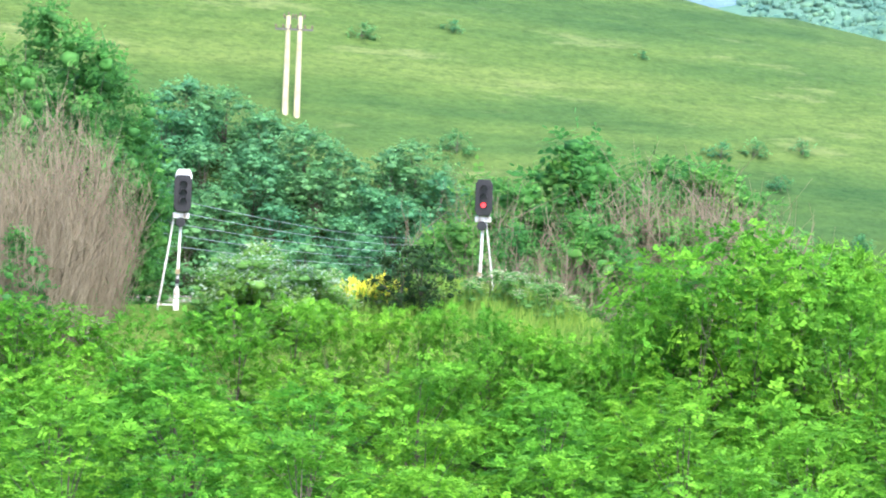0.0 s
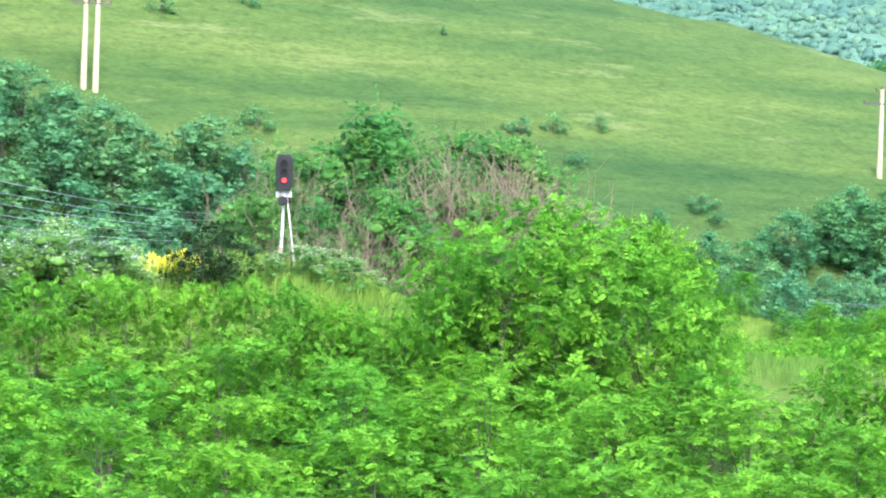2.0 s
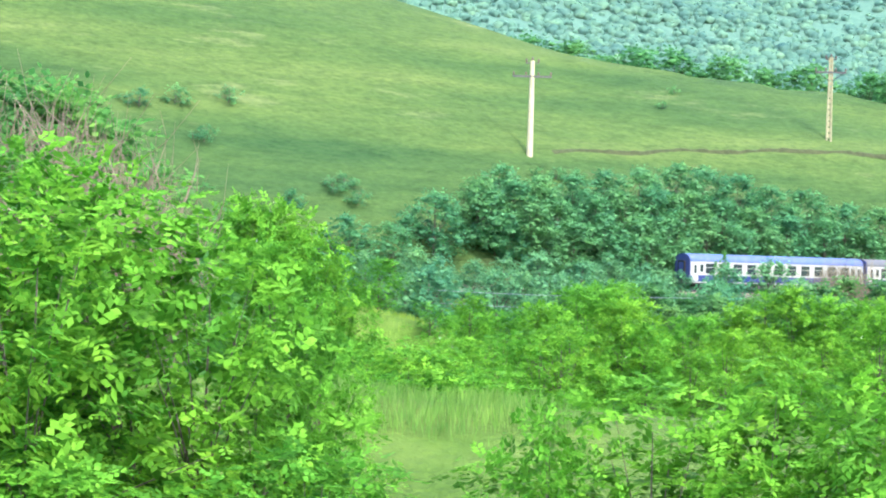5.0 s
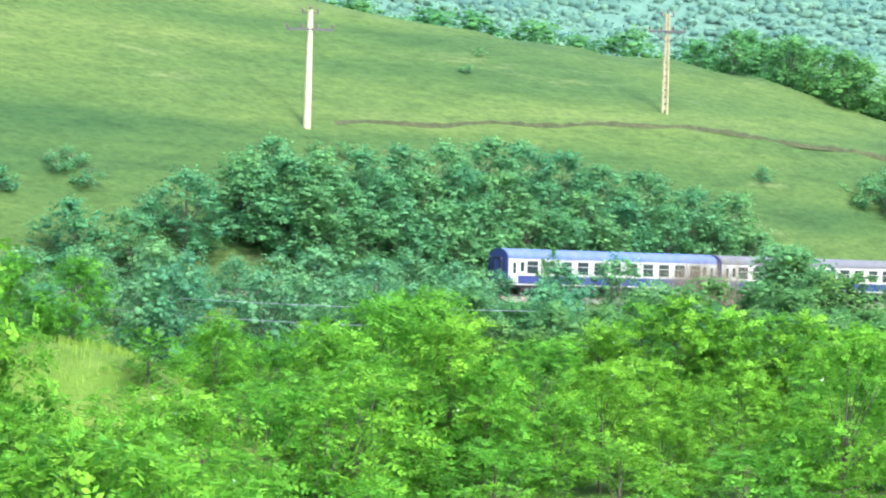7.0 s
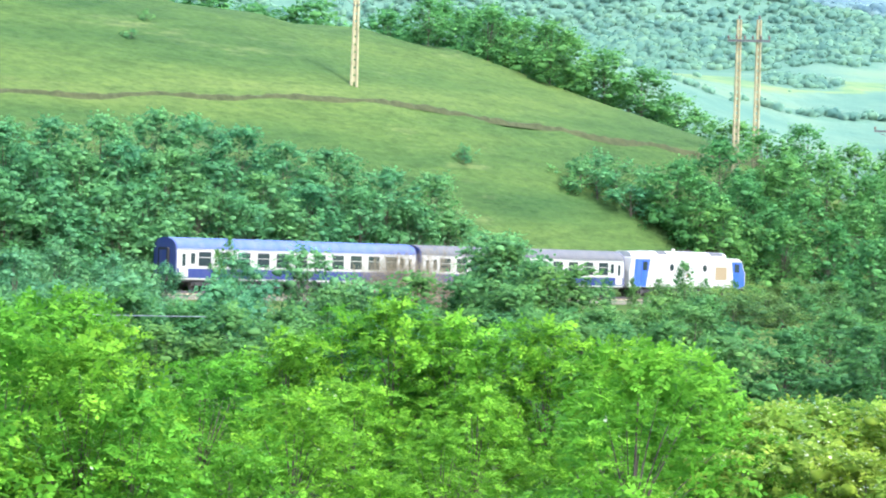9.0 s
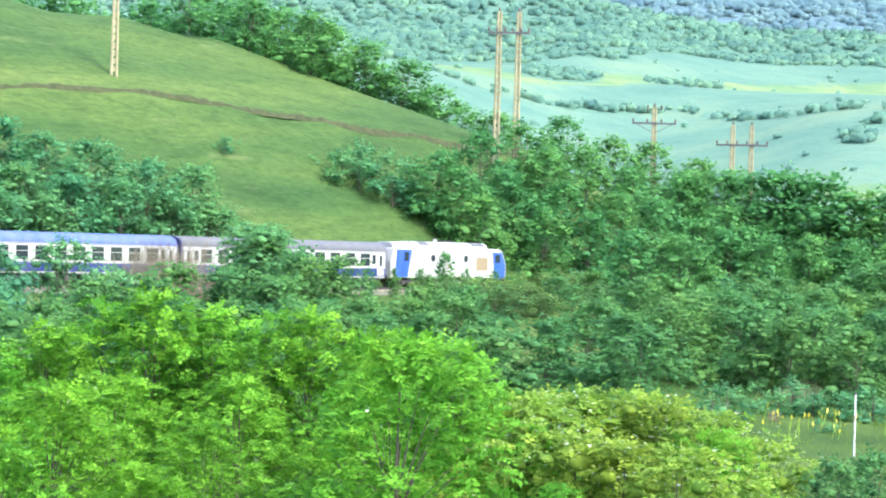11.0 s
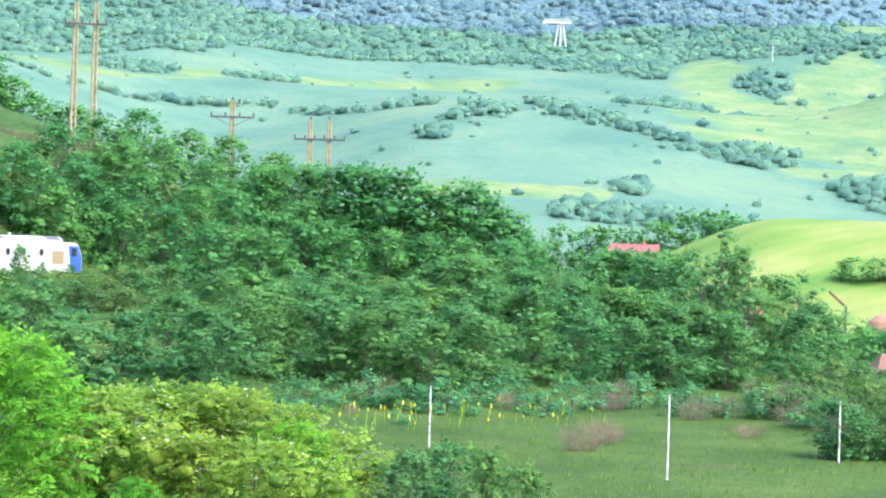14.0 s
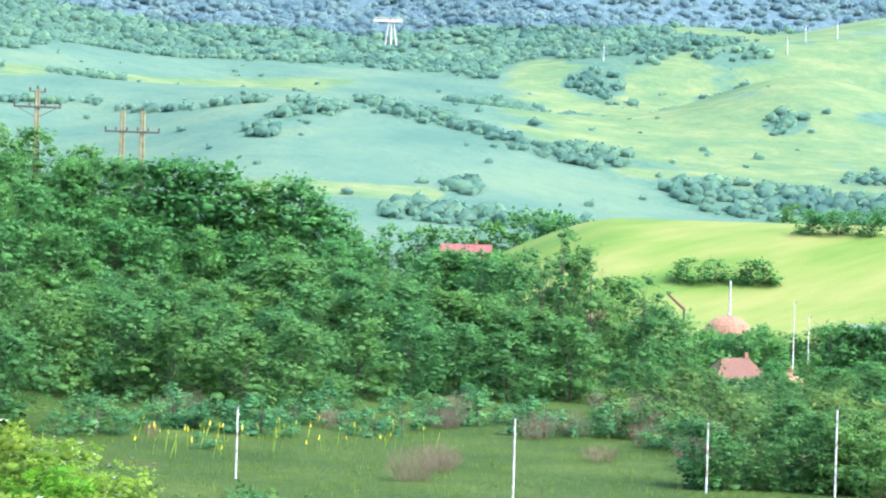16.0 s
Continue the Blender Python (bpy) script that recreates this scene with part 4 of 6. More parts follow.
EDGE_SCRUB = [
    (127.4, 242.5, 1.4), (132.4, 246.9, 1.6), (130.2, 242.3, 1.4), (131.7, 242.5, 1.4), (136.6, 245.0, 1.4), (138.9, 246.4, 1.4),
    (139.4, 244.7, 1.4), (140.5, 243.2, 1.4), (140.5, 239.9, 1.3), (140.0, 237.7, 1.3), (148.6, 246.2, 1.3), (152.2, 247.0, 1.3),
    (148.2, 241.2, 1.3), (146.3, 236.1, 1.3), (152.0, 239.7, 1.3), (156.5, 242.4, 1.3), (157.9, 242.4, 1.3), (160.4, 241.3, 1.3),
    (164.1, 243.3, 1.3), (164.7, 240.6, 1.3), (157.3, 232.4, 1.3), (159.7, 232.0, 1.3), (162.0, 231.8, 1.3), (161.4, 230.1, 1.3),
    (156.5, 222.9, 1.3), (157.3, 221.9, 1.3), (155.4, 218.8, 1.3), (154.2, 215.6, 1.3),
]
DRY_BRUSH = [
    (171.8, 238.0, 1.3), (183.9, 239.3, 0.9), (149.4, 205.5, 1.3), (149.1, 213.0, 1.3), (166.5, 249.4, 1.3), (158.9, 231.5, 1.3),
    (166.9, 231.5, 1.3), (159.2, 243.0, 1.3), (191.4, 258.6, 0.5), (141.4, 249.3, 1.6), (154.9, 230.6, 1.3), (127.6, 213.0, 1.4),
    (132.3, 216.1, 1.3), (161.7, 227.4, 1.3), (165.9, 226.4, 1.3), (145.0, 252.3, 1.7),
]
YELLOW_SPIRES = [
    (124.7, 230.7, 1.4), (124.6, 228.2, 1.3), (128.8, 230.6, 1.4), (126.7, 226.5, 1.4), (131.7, 228.9, 1.4), (130.8, 226.3, 1.4),
    (133.6, 226.5, 1.3), (137.6, 228.3, 1.3), (137.8, 225.4, 1.3), (141.7, 226.5, 1.3), (131.3, 240.1, 1.4), (130.9, 237.9, 1.3),
    (134.4, 237.0, 1.3), (133.7, 234.4, 1.4), (137.4, 236.5, 1.3), (140.9, 235.4, 1.3), (141.8, 235.3, 1.3), (147.1, 236.6, 1.3),
    (139.7, 235.8, 1.3), (133.3, 237.3, 1.3),
]
CORNER_WOOD = [
    (208.6, 271.9, 2.6), (212.8, 273.2, 3.3), (210.9, 269.3, 2.7), (216.6, 271.9, 2.8), (213.2, 266.6, 1.6), (217.4, 267.8, 1.0),
    (213.8, 262.7, 1.5), (219.7, 264.9, 0.9), (217.8, 260.9, 1.4), (222.2, 261.8, 0.8), (221.8, 259.0, 1.5), (226.3, 259.6, 2.6),
    (224.3, 255.7, 3.6), (207.2, 246.8, 0.8), (211.2, 246.4, 1.9), (235.3, 283.8, 2.0), (233.6, 279.5, 1.3), (238.5, 279.9, 1.6),
    (237.0, 275.3, 1.3), (241.5, 276.0, 1.6), (239.6, 271.9, 2.6), (246.4, 272.8, 3.1), (233.1, 286.4, 3.9), (231.3, 288.5, 4.6),
    (198.9, 249.3, 0.4), (200.8, 246.9, 0.3), (199.0, 242.7, 0.1),
]
CREST_WOOD = [
    (197.9, 340.8, 21.3), (201.0, 338.5, 21.3), (204.0, 336.2, 21.3), (207.0, 333.9, 21.4), (209.8, 331.6, 21.0), (213.1, 329.0, 19.1),
    (216.3, 326.3, 19.9), (219.2, 323.7, 17.6), (199.5, 339.6, 17.7), (203.1, 336.9, 17.4), (206.6, 334.2, 17.3), (210.6, 331.0, 17.0),
    (214.6, 327.7, 16.4), (218.0, 324.7, 15.5), (191.9, 324.1, 14.4), (195.3, 321.5, 14.0), (198.5, 318.9, 14.1), (201.8, 316.2, 13.9),
    (205.0, 313.5, 13.5), (208.2, 310.7, 13.4), (193.9, 322.6, 11.5), (197.7, 319.6, 11.3), (201.4, 316.5, 11.2), (205.6, 313.0, 11.1),
]
ELDERS = [
    (-10.7, 72.4, 10.6), (-5.9, 73.0, 11.6), (-5.0, 74.1, 12.1), (-6.0, 74.9, 12.1), (-5.7, 74.8, 12.1), (-4.8, 75.3, 12.1),
    (-4.0, 74.9, 11.8), (1.4, 77.0, 11.8), (2.3, 77.0, 11.8), (3.3, 76.9, 11.5),
]
DARK_BUSH = [
    (-1.2, 76.0, 12.7), (-0.7, 76.0, 12.7),
]
VILLAGE_TREES = [
    (400.4, 426.2, 0.0), (402.2, 424.1, -0.6), (403.9, 422.0, -0.2), (405.7, 419.8, -0.5), (407.3, 417.8, 0.1), (409.1, 415.6, 0.6),
    (362.2, 390.9, -5.0), (363.8, 388.9, -6.1), (365.3, 387.1, -6.5), (366.9, 385.1, -6.0), (368.5, 383.1, -5.0), (370.1, 381.0, -5.1),
    (355.8, 370.2, -6.3), (357.1, 368.5, -7.1), (358.6, 366.6, -6.8), (360.0, 364.7, -6.2), (443.3, 427.0, 1.8), (445.3, 424.4, 1.1),
    (447.2, 421.7, 1.4), (449.2, 419.1, 1.6), (451.1, 416.4, 2.3), (458.3, 557.0, 13.3), (460.8, 554.7, 13.9), (462.9, 552.6, 13.7),
    (465.1, 550.4, 14.0), (467.5, 548.0, 13.6),
]
LOCO_TREES = [
    (143.5, 301.4, 11.5), (145.7, 301.3, 10.0), (139.7, 299.3, 9.5), (136.6, 298.3, 9.3), (149.5, 302.6, 9.4), (152.9, 303.8, 10.1),
    (133.5, 297.2, 9.9),
]
TRACKSIDE = [
    (92.0, 277.2, 12.4), (90.6, 275.6, 11.4),
]
TRACK_TWIGS = [
    (102.1, 271.0, 12.3), (103.5, 270.3, 11.8), (100.2, 270.7, 11.6), (102.6, 270.7, 12.6), (105.2, 271.7, 12.7),
]
MEADOW_SCRUB = [
    (161.9, 227.5, 3.6), (161.2, 223.7, 3.4), (159.8, 219.1, 4.6), (153.2, 209.7, 4.2), (156.7, 208.4, 4.4), (143.7, 204.0, 3.2), (172.1, 240.1, 3.6), (177.4, 234.0, 3.8),
    (164.0, 214.0, 4.8), (168.0, 219.0, 4.6), (172.0, 226.0, 4.4), (150.0, 201.0, 3.8), (166.0, 234.0, 3.2), (182.0, 240.0, 4.2), (157.0, 214.5, 4.0), (186.0, 246.0, 4.4),
]
MEADOW_BROWN = [
    (145.7, 217.0, 2.2), (148.6, 212.2, 2.6), (149.8, 205.9, 2.4), (179.4, 244.0, 3.0), (155.9, 239.7, 2.6), (135.0, 218.0, 2.0), (142.2, 249.1, 2.8), (158.0, 224.0, 2.6),
    (170.0, 236.5, 3.0), (152.0, 214.0, 2.4), (163.5, 230.0, 2.7),
]
LOWER_SLOPE = [
    (139.8, 203.1, 3.8), (143.1, 199.0, 4.6), (146.8, 199.8, 5.0), (144.4, 197.2, 3.8), (151.2, 208.2, 5.0), (143.6, 200.8, 5.0),
    (141.4, 201.2, 3.8), (143.4, 198.5, 3.8), (139.1, 204.0, 4.4),
]


rng = np.random.default_rng(5)


def grow(kind, rows, wide=1.0, least=1.6):
    for x, y, top in rows:
        plant(kind, x, y, max(least, top - zat(x, y)), rng, wide)


# thicket in front of the first standing place, row behind row
grow("locust_shrub", HEDGE_TOP, 0.85, 2.2)
grow("locust_shrub", HEDGE_GAP, 0.55, 2.2)
for dist, top, gap in ((60, 9.6, 2.9), (54, 9.05, 2.7), (48.5, 8.5, 2.5), (43.5, 7.9, 2.3)):
    a = -11.5
    while a < 22:
        b = radians(a + rng.uniform(-0.4, 0.4))
        d = dist + rng.uniform(-1.8, 1.8)
        x, y = d * math.sin(b), d * math.cos(b)
        low = 0.75 if dist == 60 and 8.8 < a < 12.6 else 0
        plant("locust_shrub", x, y, top - low + rng.uniform(-0.45, 0.45) - zat(x, y), rng, 1.25)
        a += math.degrees(gap / dist)

# trees in front of the second standing place
grow("locust_tree", LOCUSTS, 0.95, 4.0)
grow("locust_tree", LEFT_LOCUSTS, 0.7, 4.0)
for dist, drop in ((92, 4.4), (84, 5.6), (76, 6.3)):
    a = -4.0
    while a < 37 - (100 - dist) * 0.06:
        b = radians(a + rng.uniform(-0.6, 0.6))
        x, y = STAND[0] + dist * math.sin(b), STAND[1] + dist * math.cos(b)
        fall = np.interp(a, [24, 30, 36], [0, 0.8, 2.6])
        plant("locust_tree", x, y, max(2.5, EYE - drop - fall + rng.uniform(-0.7, 0.7) - zat(x, y)), rng, 1.1)
        a += math.degrees(5.4 / dist)
grow("thicket_shrub", RISE_SHRUBS, 1.0, 2.0)
for dist, drop in ((65, 7.0), (54, 7.7)):
    a = -6.0
    while a < 27:
        b = radians(a + rng.uniform(-0.8, 0.8))
        x, y = STAND[0] + dist * math.sin(b), STAND[1] + dist * math.cos(b)
        plant("thicket_shrub", x, y, max(2.0, EYE - drop + rng.uniform(-0.4, 0.3) - zat(x, y)), rng, 1.5)
        a += math.degrees(4.6 / dist)
grow("yellow_shrub", PALE, 1.1, 2.0)
grow("wood_tree", DARK_SHRUBS, 0.9, 2.5)
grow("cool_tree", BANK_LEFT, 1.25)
grow("roadside_tree", LEFT_TREE, 0.9)
grow("bare_shrub", LEFT_TWIGS, 0.75)
grow("roadside_tree", SIGNAL_TREES, 1.1)
grow("bare_shrub", SIGNAL_TWIGS, 1.0)
grow("bank_tree", WOOD, 1.15, 4.5)
grow("crest_tree", WOOD_RIGHT, 1.15, 4.5)
grow("wood_tree", SLOPE, 1.25, 3.0)
grow("wood_tree", SLOPE_END, 1.15, 3.0)
grow("wood_tree", LOWER_SLOPE, 1.2, 2.0)
grow("scrub_bush", MEADOW_SCRUB, 1.1, 1.5)
grow("bare_shrub", MEADOW_BROWN, 2.2, 0.8)
grow("feathery_tree", FEATHERY, 1.0, 4.0)
grow("hill_bush", HILL_BUSHES, 1.2, 1.0)
grow("hill_bush", HILL_THICKET, 1.3, 1.5)
grow("hill_bush", [(x, y, z + 0.9 + 0.6 * (i % 3)) for i, (x, y, z) in enumerate(EDGE_SCRUB)], 1.3, 0.8)
grow("bare_shrub", [(x, y, z + 1.6) for x, y, z in DRY_BRUSH], 1.6, 1.2)
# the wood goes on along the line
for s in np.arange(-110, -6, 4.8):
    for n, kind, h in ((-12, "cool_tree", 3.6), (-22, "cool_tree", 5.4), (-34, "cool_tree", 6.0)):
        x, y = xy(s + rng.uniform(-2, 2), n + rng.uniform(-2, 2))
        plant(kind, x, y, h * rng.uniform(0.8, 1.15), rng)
for s, n, h in zip(rng.uniform(52, 100, 34), rng.uniform(-24, -7, 34), rng.uniform(2.4, 3.6, 34)):
    x, y = xy(s, n)
    plant("wood_tree", x, y, h if n < -12 else h * 0.7, rng, 1.5)
for s, n, h in zip(rng.uniform(40, 100, 64), rng.uniform(-25, -6, 64), rng.uniform(1.3, 2.6, 64)):
    x, y = xy(s, n)
    plant("scrub_bush", x, y, h, rng, 1.4)
grow("roadside_tree", TRACKSIDE, 0.5)
grow("bare_shrub", TRACK_TWIGS, 0.8)
# scrub where the wood meets the meadow
for s, n in zip(rng.uniform(-5, 75, 26), rng.uniform(-66, -52, 26)):
    x, y = xy(s, n)
    plant("hill_bush" if rng.uniform() < 0.6 else "bare_shrub", x, y, rng.uniform(0.9, 1.9), rng, 1.3)
grow("crest_tree", RIDGE, 1.3, 5.0)
grow("crest_tree", RIDGE_WEST, 1.4, 3.0)
grow("orchard_tree", SCREEN, 1.2, 5.0)
grow("orchard_tree", FIELD_HEDGE, 1.0, 5.0)
for s in np.arange(68, 150, 3.4):
    x, y = xy(s, -4.5 + rng.uniform(-1, 1))
    plant("hill_bush", x, y, rng.uniform(1.6, 3.0), rng)
grow("orchard_tree", GARDENS, 1.1, 3.5)
grow("orchard_tree", FIELD_WOOD, 1.5, 6.0)
grow("crest_tree", CREST_WOOD, 1.15, 5.0)
grow("elder", ELDERS, 1.3, 1.2)
grow("dark_bush", DARK_BUSH, 0.9, 1.5)
grow("orchard_tree", VILLAGE_TREES, 1.25, 3.0)
grow("wood_tree", CORNER_WOOD, 1.5, 2.2)
grow("wood_tree", LOCO_TREES, 0.6, 2.5)
# flowering and dark bushes round the signals
for kind, x, y, top in (("elder", -6.3, 76.0, 12.1), ("elder", -5.5, 75.4, 12.5),
                        ("elder", -4.8, 76.0, 12.3), ("elder", -4.1, 75.2, 11.9), ("elder", -3.4, 75.8, 11.8), ("elder", -0.4, 76.5, 11.6), ("elder", 2.9, 82.0, 11.9)):
    plant(kind, x, y, top - zat(x, y), rng)


def herbs(name, label, category, rng, places, high, many, spread, leaf, petal=None, slim=0.03, head_size=1.0):
    """Blades, and flower heads if there are any, scattered round each place."""
    p = np.repeat(np.asarray(places, float), many, axis=0)
    m = len(p)
    p[:, :2] += rng.normal(size=(m, 2)) * spread
    p[:, 2] = ground_z(p[:, 0], p[:, 1]) - 0.05
    h = high * rng.uniform(0.6, 1.2, m)
    tip = p + np.stack([rng.normal(size=m) * 0.18 * h, rng.normal(size=m) * 0.18 * h, h], 1)
    side = unit(np.stack([rng.normal(size=m), rng.normal(size=m), np.zeros(m)], 1)) * (h * slim)[:, None]
    mid = p * 0.5 + tip * 0.5
    blades = np.stack([p, mid + side, tip, mid - side], 1)
    turned = np.sum(np.cross(blades[:, 2] - blades[:, 0], blades[:, 3] - blades[:, 1]) * np.array([-0.5, -0.85, 0.2]), axis=1) < 0
    blades[turned] = blades[turned][:, ::-1]
    root = tagged(new(name, quads(name, blades, leaf, unit(rng.normal(size=(m, 3)) * 0.25 + np.array([0, 0, 1.0])))), label, category, kind="stuff")
    if petal:
        head = tip - np.array([0, 0, 0.12])
        a = unit(rng.normal(size=(m, 3))) * 0.075 * head_size
        b = np.array([0, 0, 0.1 * head_size ** 2]) * rng.uniform(0.6, 1.4, (m, 1))
        part("flower_heads", quads("flower_heads", np.stack([head - b, head + a, head + b * 1.6, head - a], 1), petal), root)


def scatter(rng, count, centre, reach):
    return np.stack([centre[0] + rng.uniform(-reach[0], reach[0], count), centre[1] + rng.uniform(-reach[1], reach[1], count), np.zeros(count)], 1)


herbs("tall_grass", "tall pale meadow grass in seed round the signals", "grass", rng, scatter(rng, 900, (1.5, 82.0), (9, 11)), 0.5, 12, 0.35, BLADE_PALE)
herbs("tall_grass", "pale seeding grass on a low rise", "grass", rng, scatter(rng, 500, (32.5, 180.0), (11, 9)), 0.45, 12, 0.4, BLADE_PALE)
herbs("tall_grass", "pale tall grass in the gap of the thicket", "grass", rng, scatter(rng, 500, (5.0, 79.0), (4, 8)), 0.42, 14, 0.3, BLADE_PALE)
herbs("tall_grass", "pale tall grass on the open rise", "grass", rng, scatter(rng, 350, (16.5, 80.0), (3, 6)), 0.42, 14, 0.3, BLADE_PALE)
herbs("tall_grass", "dense meadow grass at the foot of the signals", "grass", rng, scatter(rng, 500, (-1.0, 77.0), (5.5, 3.5)), 0.6, 12, 0.3, BLADE_PALE)
herbs("yellow_flowers", "patch of bright yellow flowers by the signals", "flowers", rng, [(-2.6, 77.4, 0), (-2.2, 77.0, 0), (-1.9, 77.6, 0)], 0.75, 75, 0.3, LEAF_BRIGHT, PETAL_YELLOW)
herbs("yellow_flowers", "small tuft of yellow flowers beside the signal", "flowers", rng, [(2.35, 80.0, 0)], 0.7, 12, 0.14, LEAF_BRIGHT, PETAL_YELLOW)
herbs("red_poppies", "scattered red poppies at the edge of the thicket", "flowers", rng, [(-12.6, 75.0, 0), (-12.2, 75.6, 0)], 1.0, 25, 0.3, LEAF_BRIGHT, PETAL_RED)
herbs("yellow_spires", "pale yellow flower spires along the meadow edge", "flowers", rng, YELLOW_SPIRES, 1.2, 3, 0.8, LEAF_YELLOW, PETAL_YELLOW, head_size=1.15)
herbs("meadow_tufts", "rough tufted grass on the valley meadow", "grass", rng, np.concatenate([np.asarray([xy(s, n) + (0.0,) for s, n in zip(rng.uniform(-20, 75, 1500), rng.uniform(-115, -52, 1500))])]), 0.35, 8, 0.5, BLADE_GREEN, slim=0.07)


# distant woods and hedges: too many to count
def puffs(rng, places, size, per):
    """Loose leaf tufts heaped into little crowns, and the way each one is rounded to."""
    c = np.repeat(np.asarray(places), per, axis=0)
    m = len(c)
    h = np.repeat(size, per)
    d = unit(rng.normal(size=(m, 3)) + np.array([0, 0, 0.3]))
    p = c + d * (h * 0.5 * rng.uniform(0.7, 1.05, m))[:, None] * np.array([1.1, 1.1, 0.72]) + np.array([0, 0, 1]) * (h * 0.28)[:, None]
    a = unit(np.cross(d + rng.normal(size=(m, 3)) * 0.45, rng.normal(size=(m, 3))))
    b = unit(np.cross(a, d + rng.normal(size=(m, 3)) * 0.3))
    e = (h * rng.uniform(0.10, 0.19, m))[:, None]
    q = np.stack([p - a * e, p + b * e * 0.7, p + a * e, p - b * e * 0.7], 1)
    turned = np.sum(np.cross(q[:, 2] - q[:, 0], q[:, 3] - q[:, 1]) * d, axis=1) < 0
    q[turned] = q[turned][:, ::-1]
    return q, unit(d + np.array([0, 0, 0.9]))


far_places, far_sizes = [], []
while len(far_places) < 25000:
    a, r = radians(rng.uniform(6, 57)), 880 * (3.3 ** rng.uniform(0, 1))
    x, y = STAND[0] + r * math.sin(a), STAND[1] + r * math.cos(a)
    w = woodiness(x, y)
    if w > 0 or rng.uniform() < 0.012:
        far_places.append((x, y, zat(x, y) - 0.5))
        far_sizes.append(rng.uniform(2.5, 6.0) if w < 0 else rng.uniform(3.6, 11.5) * (0.75 + 0.25 * min(1.0, w)) * (1 + 0.5 * float(step(r, 1500, 3300))))
far_places, far_sizes = np.asarray(far_places), np.asarray(far_sizes)
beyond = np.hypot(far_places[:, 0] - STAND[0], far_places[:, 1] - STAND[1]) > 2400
for where, leaf, label in ((~beyond, LEAF_FAR, "woods and hedges on the distant hills, tinted pale blue-green as haze"), (beyond, LEAF_MOUNTAIN, "forest on the mountain behind the hills, tinted blue as haze")):
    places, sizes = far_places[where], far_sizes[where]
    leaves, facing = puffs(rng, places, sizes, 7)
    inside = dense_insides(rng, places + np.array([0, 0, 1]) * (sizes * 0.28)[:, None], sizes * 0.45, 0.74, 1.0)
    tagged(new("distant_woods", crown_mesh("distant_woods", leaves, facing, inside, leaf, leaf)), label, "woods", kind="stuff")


# ---- building blocks ----
def box(bm, x0, x1, y0, y1, z0, z1):
    c = [bm.verts.new(v) for v in ((x0, y0, z0), (x1, y0, z0), (x1, y1, z0), (x0, y1, z0), (x0, y0, z1), (x1, y0, z1), (x1, y1, z1), (x0, y1, z1))]
    for f in ((3, 2, 1, 0), (4, 5, 6, 7), (0, 1, 5, 4), (1, 2, 6, 5), (2, 3, 7, 6), (3, 0, 4, 7)):
        bm.faces.new([c[i] for i in f])


def bevelled(bm, width, segments=2):
    bmesh.ops.bevel(bm, geom=bm.edges[:], offset=width, segments=segments, affect="EDGES", profile=0.6)
    return bm


def box_mesh(name, dims, material, soft=0.0):
    bm = bmesh.new()
    box(bm, *dims)
    if soft:
        bevelled(bm, soft)
    return from_bm(name, bm, material)


def prism(bm, outline, a0, a1, axis="x"):
    """An outline pushed from a0 to a1 along x (outline in y, z) or along y (outline in x, z)."""
    def at(p, a):
        return (a, p[0], p[1]) if axis == "x" else (p[0], a, p[1])
    lo, hi = [bm.verts.new(at(p, a0)) for p in outline], [bm.verts.new(at(p, a1)) for p in outline]
    m = len(outline)
    for i in range(m):
        bm.faces.new((lo[i], lo[(i + 1) % m], hi[(i + 1) % m], hi[i]))
    bm.faces.new(lo[::-1])
    bm.faces.new(hi)
    bmesh.ops.recalc_face_normals(bm, faces=bm.faces[:])


def prism_mesh(name, outline, a0, a1, material, axis="x", soft=0.0, smooth=False):
    bm = bmesh.new()
    prism(bm, outline, a0, a1, axis)
    if soft:
        bevelled(bm, soft)
    return from_bm(name, bm, material, smooth)


def disc_mesh(name, x, y, z, radius, thick, material, axis="y", sides=20, squash=1.0):
    bm = bmesh.new()
    ring = [(math.cos(2 * math.pi * i / sides) * radius * squash, math.sin(2 * math.pi * i / sides) * radius) for i in range(sides)]
    if axis == "y":
        prism(bm, [(x + a, z + b) for a, b in ring], y - thick / 2, y + thick / 2, "y")
    else:
        prism(bm, [(y + a, z + b) for a, b in ring], x - thick / 2, x + thick / 2, "x")
    return from_bm(name, bm, material)


# ---- the railway ----
RAIL_Z = 8.05
TRACK_YAW = math.degrees(math.atan2(T[1], T[0]))


def on_track(s, n=1.42, z=RAIL_Z):
    x, y = xy(s, n)
    return pose(x, y, z, 0, 0, TRACK_YAW)


bm = bmesh.new()
prism(bm, [(-2.9, -0.75), (-1.75, -0.26), (1.75, -0.26), (2.9, -0.75), (2.9, -1.6), (-2.9, -1.6)], -150, 152)
bed = tagged(new("track_bed", from_bm("track_bed", bm, BALLAST)), "grey crushed stone track bed", "track bed", kind="structure")
bed.matrix_world = on_track(0)
for side in (-0.75, 0.75):
    r = tagged(new("rail", box_mesh("rail", (-150, 152, side - 0.035, side + 0.035, -0.16, 0.0), STEEL, 0.01)), "worn steel rail on the track bed", "rail", kind="structure")
    r.matrix_world = on_track(0)
bm = bmesh.new()
for i in range(500):
    box(bm, -150 + i * 0.6, -149.76 + i * 0.6, -1.25, 1.25, -0.30, -0.165)
ties = tagged(new("sleepers", from_bm("sleepers", bm, CONCRETE)), "concrete sleepers under the rails", "sleepers", kind="stuff")
ties.matrix_world = on_track(0)


